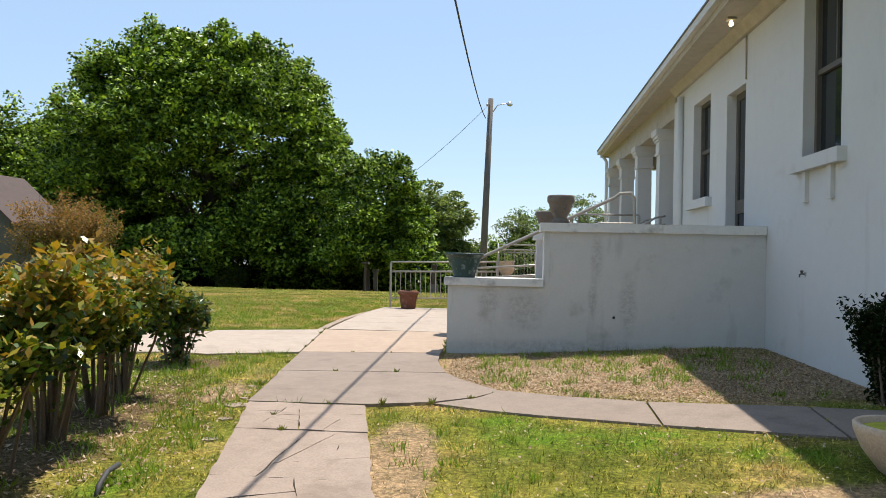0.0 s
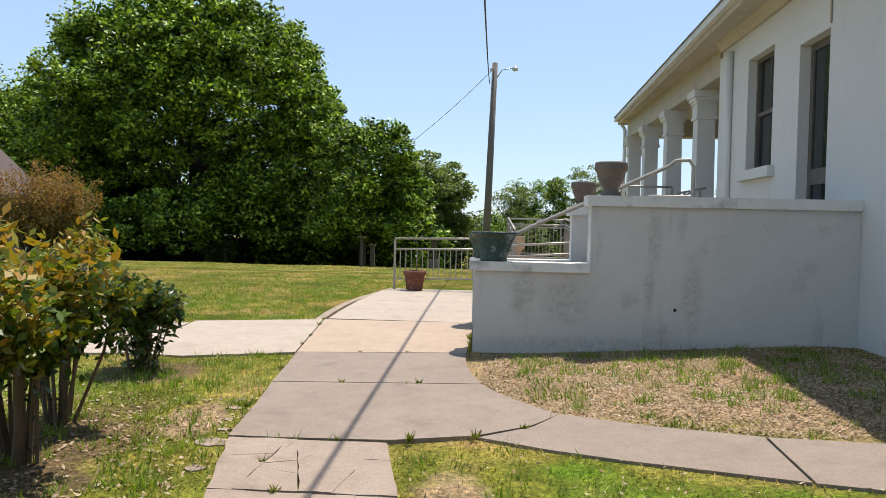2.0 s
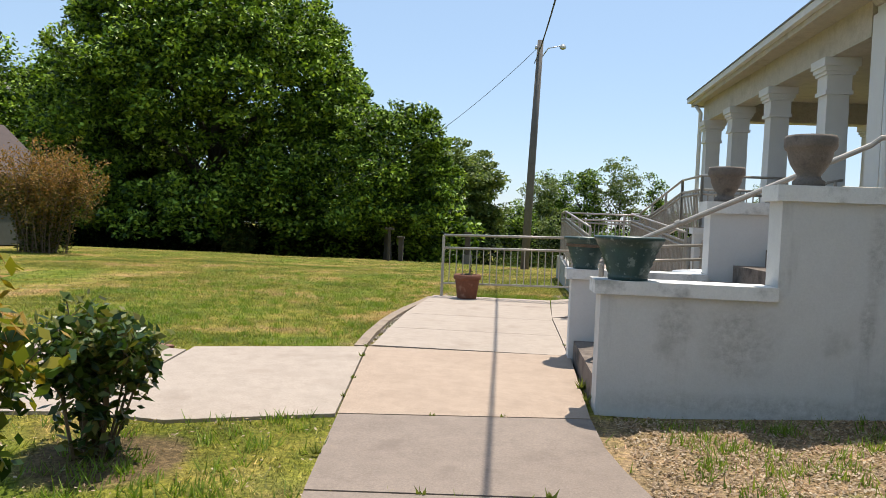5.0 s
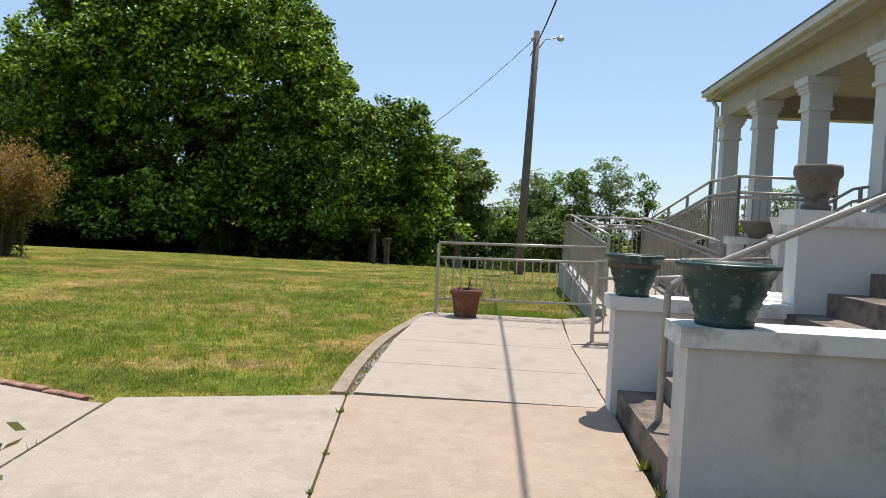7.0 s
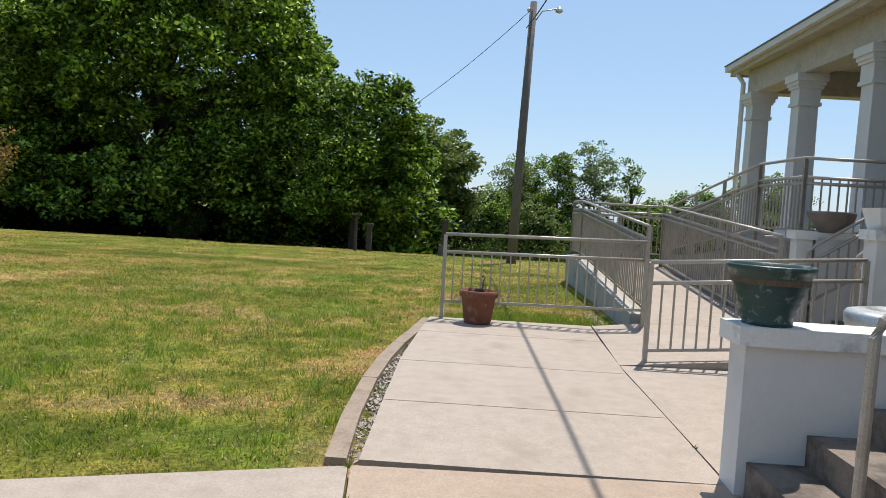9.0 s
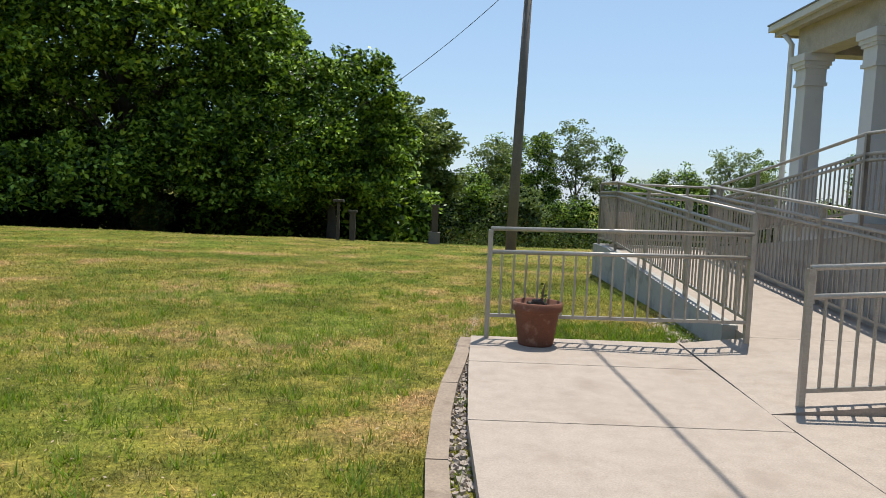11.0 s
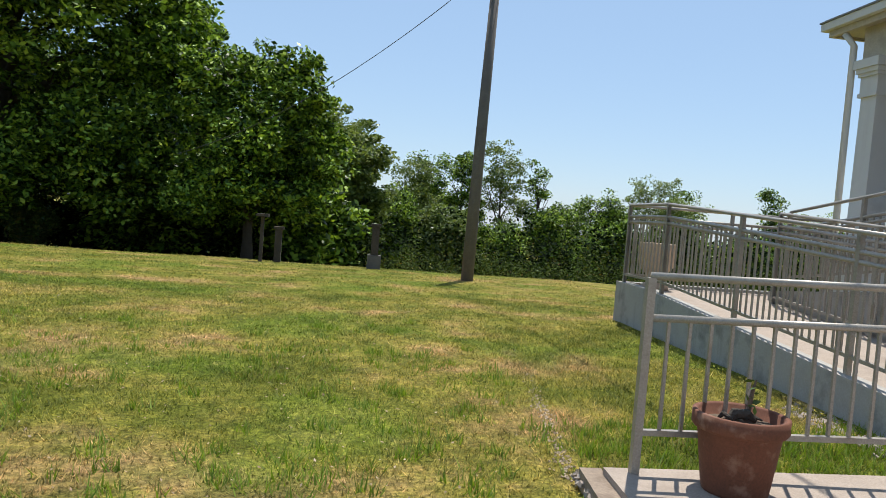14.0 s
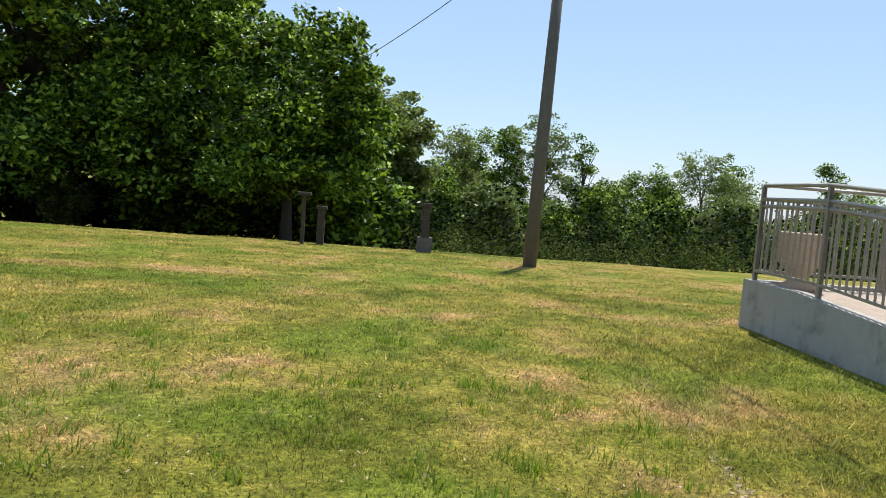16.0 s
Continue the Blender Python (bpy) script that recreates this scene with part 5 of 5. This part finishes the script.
pot_thing("bowl_planter", "wide weathered stone bowl on the stair wall", [(0.13, 0.0), (0.14, 0.02), (0.2, 0.09), (0.25, 0.17), (0.265, 0.22), (0.265, 0.25), (0.245, 0.25), (0.22, 0.19)], M_URN, (2.62, 17.92, 1.34), "", (0.22, 0.2), "planter")
pot_thing("round_planter", "round stone planter filled with yellow-green moss", [(0.12, 0.0), (0.15, 0.02), (0.24, 0.14), (0.285, 0.25), (0.29, 0.29), (0.28, 0.3), (0.255, 0.295), (0.25, 0.26)], M_URN_TAN, (2.93, 5.6, land_z(2.93, 5.6) - 0.01), "", None, "planter")
tagged(smooth(finish("moss", lathe(bmesh.new(), [(0.25, 0.24), (0.25, 0.262), (0.15, 0.285), (0.03, 0.29)], 24, (2.93, 5.6, land_z(2.93, 5.6) - 0.01)), M_MOSS)), "yellow-green moss in the stone planter", "moss")

ac = thing("air_conditioner", "pale round-topped outdoor cooling unit with dark louvres", "cooling unit", "", (1.55, 14.4, 0.0))
smooth(part("case", lathe(bmesh.new(), [(0.36, 0.02), (0.37, 0.05), (0.37, 0.72), (0.36, 0.74)], 40), M_DARK, ac, "dark coil behind the louvres"))
for k in range(36):
    a = 2 * math.pi * k / 36
    part("louvre", beam(bmesh.new(), (0.385 * math.cos(a), 0.385 * math.sin(a), 0.08), (0.385 * math.cos(a), 0.385 * math.sin(a), 0.72), 0.03, 0.02), M_PAINT, ac)
smooth(part("top", lathe(bmesh.new(), [(0.41, 0.72), (0.415, 0.74), (0.415, 0.80), (0.40, 0.82), (0.28, 0.84), (0.27, 0.82)], 40), M_STEEL, ac, "pale metal lid"))
smooth(part("foot", lathe(bmesh.new(), [(0.40, 0.0), (0.40, 0.05), (0.38, 0.06)], 40), M_STEEL, ac))

lamp = thing("eave_lamp", "lit bulb in a small bracket under the eave", "lamp", "", (3.66, 11.5, 4.54))
part("bracket", box(bmesh.new(), -0.06, 0.06, -0.06, 0.06, -0.03, 0.0), M_CREAM, lamp, "", 0.008)
bulb_m, bnt, bb = tree_of("warm_bulb")
bb.inputs["Emission Color"].default_value, bb.inputs["Emission Strength"].default_value = (1.0, 0.82, 0.5, 1), 3.0
smooth(part("bulb", lathe(bmesh.new(), [(0.012, -0.03), (0.02, -0.05), (0.032, -0.08), (0.026, -0.105), (0.008, -0.115)], 16), bulb_m, lamp, "glowing warm bulb"))
tagged(smooth(finish("conduit", tube(bmesh.new(), [(FACE - 0.015, 11.83, 4.5), (FACE - 0.015, 11.82, 3.78)], 0.012, 8), M_CREAM)), "painted cable conduit on the wall", "conduit", kind="structure")

# dry plant in the terracotta pot
dp = thing("dry_plant", "withered stump with one leafy shoot in the pot", "plant", "", (-1.465, 17.96, 0.345))
part("stump", tube(bmesh.new(), [(-0.07, 0.0, 0.0), (-0.03, 0.01, 0.05), (0.03, -0.01, 0.055), (0.08, 0.0, 0.02)], [0.02, 0.03, 0.026, 0.012], 8), M_BARK_POST_SHADE, dp, "twisted dry root")
part("stem", tube(bmesh.new(), [(0.03, 0, 0.03), (0.045, 0.005, 0.1), (0.05, 0.0, 0.17), (0.065, 0.0, 0.23)], [0.014, 0.012, 0.01, 0.004], 7), M_STEM, dp)
for k in range(11):
    a = k * 2.1
    lf = new("leaf", leaf_mesh("leaf", [(0.05 + 0.022 * math.cos(a), 0.022 * math.sin(a), 0.07 + 0.015 * k)], 0.024, M_SHRUB, 2.0))
    lf.parent = dp
for k in range(3):
    part("dry_leaf", tube(bmesh.new(), [(-0.1 + 0.07 * k, 0.06, 0.0), (-0.08 + 0.07 * k, 0.03, 0.045), (-0.06 + 0.08 * k, -0.03, 0.03)], [0.004, 0.016, 0.005], 6), M_BARK_POST_SHADE, dp)

# shed beyond the lawn
shed = thing("shed", "grey-green garden shed with low gable roof", "shed", "", (-22.1, 31.0, land_z(-21, 31)))
bm = bmesh.new()
prof = [(-2.2, 0), (2.2, 0), (2.2, 2.75), (0, 4.75), (-2.2, 2.75)]
front = [bm.verts.new((x, 0, z)) for x, z in prof]
back = [bm.verts.new((x, 4, z)) for x, z in prof]
bm.faces.new(front)
bm.faces.new(back[::-1])
for i in range(5):
    bm.faces.new((front[i], front[(i + 1) % 5], back[(i + 1) % 5], back[i]))
part("wall", bm, M_SHED, shed)
for s in (-1, 1):
    bm = bmesh.new()
    hexa(bm, [(s * 2.45, -0.2, 2.54), (0, -0.2, 4.76), (0, 4.2, 4.76), (s * 2.45, 4.2, 2.54), (s * 2.45, -0.2, 2.64), (0, -0.2, 4.86), (0, 4.2, 4.86), (s * 2.45, 4.2, 2.64)])
    part("roof", bm, surface("dark_roofing", (0.05, 0.035, 0.032), (0.09, 0.06, 0.055), None, 2, 40, 0.85), shed, "dull dark roof sheet")


# posts at the far edge of the lawn
# Dark materials put the trees' shade into the posts' colour.
def far_post(x, y, w, h, cap, foot, label):
    z = land_z(x, y)
    q = thing("gate_post", label, "post", "posts at the lawn's edge", (x, y, z))
    part("shaft", box(bmesh.new(), -w / 2, w / 2, -w / 2, w / 2, -0.1, h), M_BARK_POST_SHADE, q, "", 0.01)
    if cap:
        part("cap", box(bmesh.new(), -cap / 2, cap / 2, -cap / 2, cap / 2, h, h + 0.08), M_BARK_POST_SHADE, q, "", 0.015)
    if foot:
        part("foot", box(bmesh.new(), -foot / 2, foot / 2, -foot / 2, foot / 2, -0.1, 0.42), M_POLE, q, "grey stone foot", 0.015)


far_post(-5.88, 37.2, 0.1, 1.35, 0.36, 0, "thin post with a flat top, darkened for tree shade")
far_post(-5.42, 37.6, 0.2, 1.0, 0.3, 0, "square stone post with a cap, darkened for tree shade")
far_post(-2.5, 37.3, 0.22, 1.3, 0.3, 0.4, "square stone post on a concrete foot, darkened for tree shade")

# small hole in the cheek wall: a near-black plug, inner shade put into colour
tagged(smooth(finish("drain_hole", tube(bmesh.new(), [(2.06, CH_Y0 - 0.003, 0.44), (2.06, CH_Y0 + 0.02, 0.44)], 0.018, 10), M_DARK)), "near-black disc for a small drain hole in the stucco wall", "drain hole", kind="structure")

# tap on the house wall
tap = thing("wall_tap", "old metal garden tap on the white wall", "tap", "", (FACE, 9.72, 1.08))
part("pipe", tube(bmesh.new(), [(0.0, 0, 0), (-0.05, 0, 0.0), (-0.065, 0, -0.012), (-0.068, 0, -0.04)], [0.01, 0.01, 0.011, 0.009], 10), M_POLE, tap)
part("flange", tube(bmesh.new(), [(0.0, 0, 0), (-0.012, 0, 0)], 0.026, 14), M_STEEL, tap)
part("wheel", lathe(bmesh.new(), [(0.008, -0.02), (0.02, 0.006), (0.02, 0.014), (0.008, 0.018)], 12, (-0.042, 0, 0.022)), M_POLE, tap, "small round tap handle")

# bent black hose end in the grass
gz = land_z(-1.75, 5.35)
tagged(smooth(finish("hose_end", tube(bmesh.new(), [(-1.66, 5.05, gz - 0.02), (-1.67, 5.1, gz + 0.05), (-1.72, 5.28, gz + 0.075), (-1.74, 5.45, gz + 0.07)], 0.016, 10), M_WIRE)), "bent black hose end sticking out of the grass", "hose")

# brick edging of the branch path
brick_mesh = bpy.data.meshes.new("brick")
bm = box(bmesh.new(), -0.095, 0.095, -0.042, 0.042, -0.05, 0.03)
bmesh.ops.bevel(bm, geom=bm.edges[:], offset=0.006, segments=1, affect="EDGES")
bm.to_mesh(brick_mesh)
bm.free()
brick_mesh.materials.append(surface("old_red_brick", (0.20, 0.085, 0.055), (0.32, 0.17, 0.12), (0.36, 0.29, 0.23), 5.0, 60, 0.95, 0, 0.5))
edging = tagged(new("brick_edging"), "row of worn red bricks along the branch path", "edging", "", "structure")
r = random.Random(8)
for k in range(9):
    a, b = Vector((-4.02, 12.33)), Vector((-5.4, 12.82))
    p = a.lerp(b, (k + 0.5) / 7.2)
    ob = shared("brick", brick_mesh, edging, (p.x, p.y, slab_z(p.x, p.y) - 0.012 + r.uniform(-0.008, 0.006)))
    ob.rotation_euler = (r.uniform(-0.05, 0.05), r.uniform(-0.05, 0.05), math.atan2(b.y - a.y, b.x - a.x) + r.uniform(-0.06, 0.06))
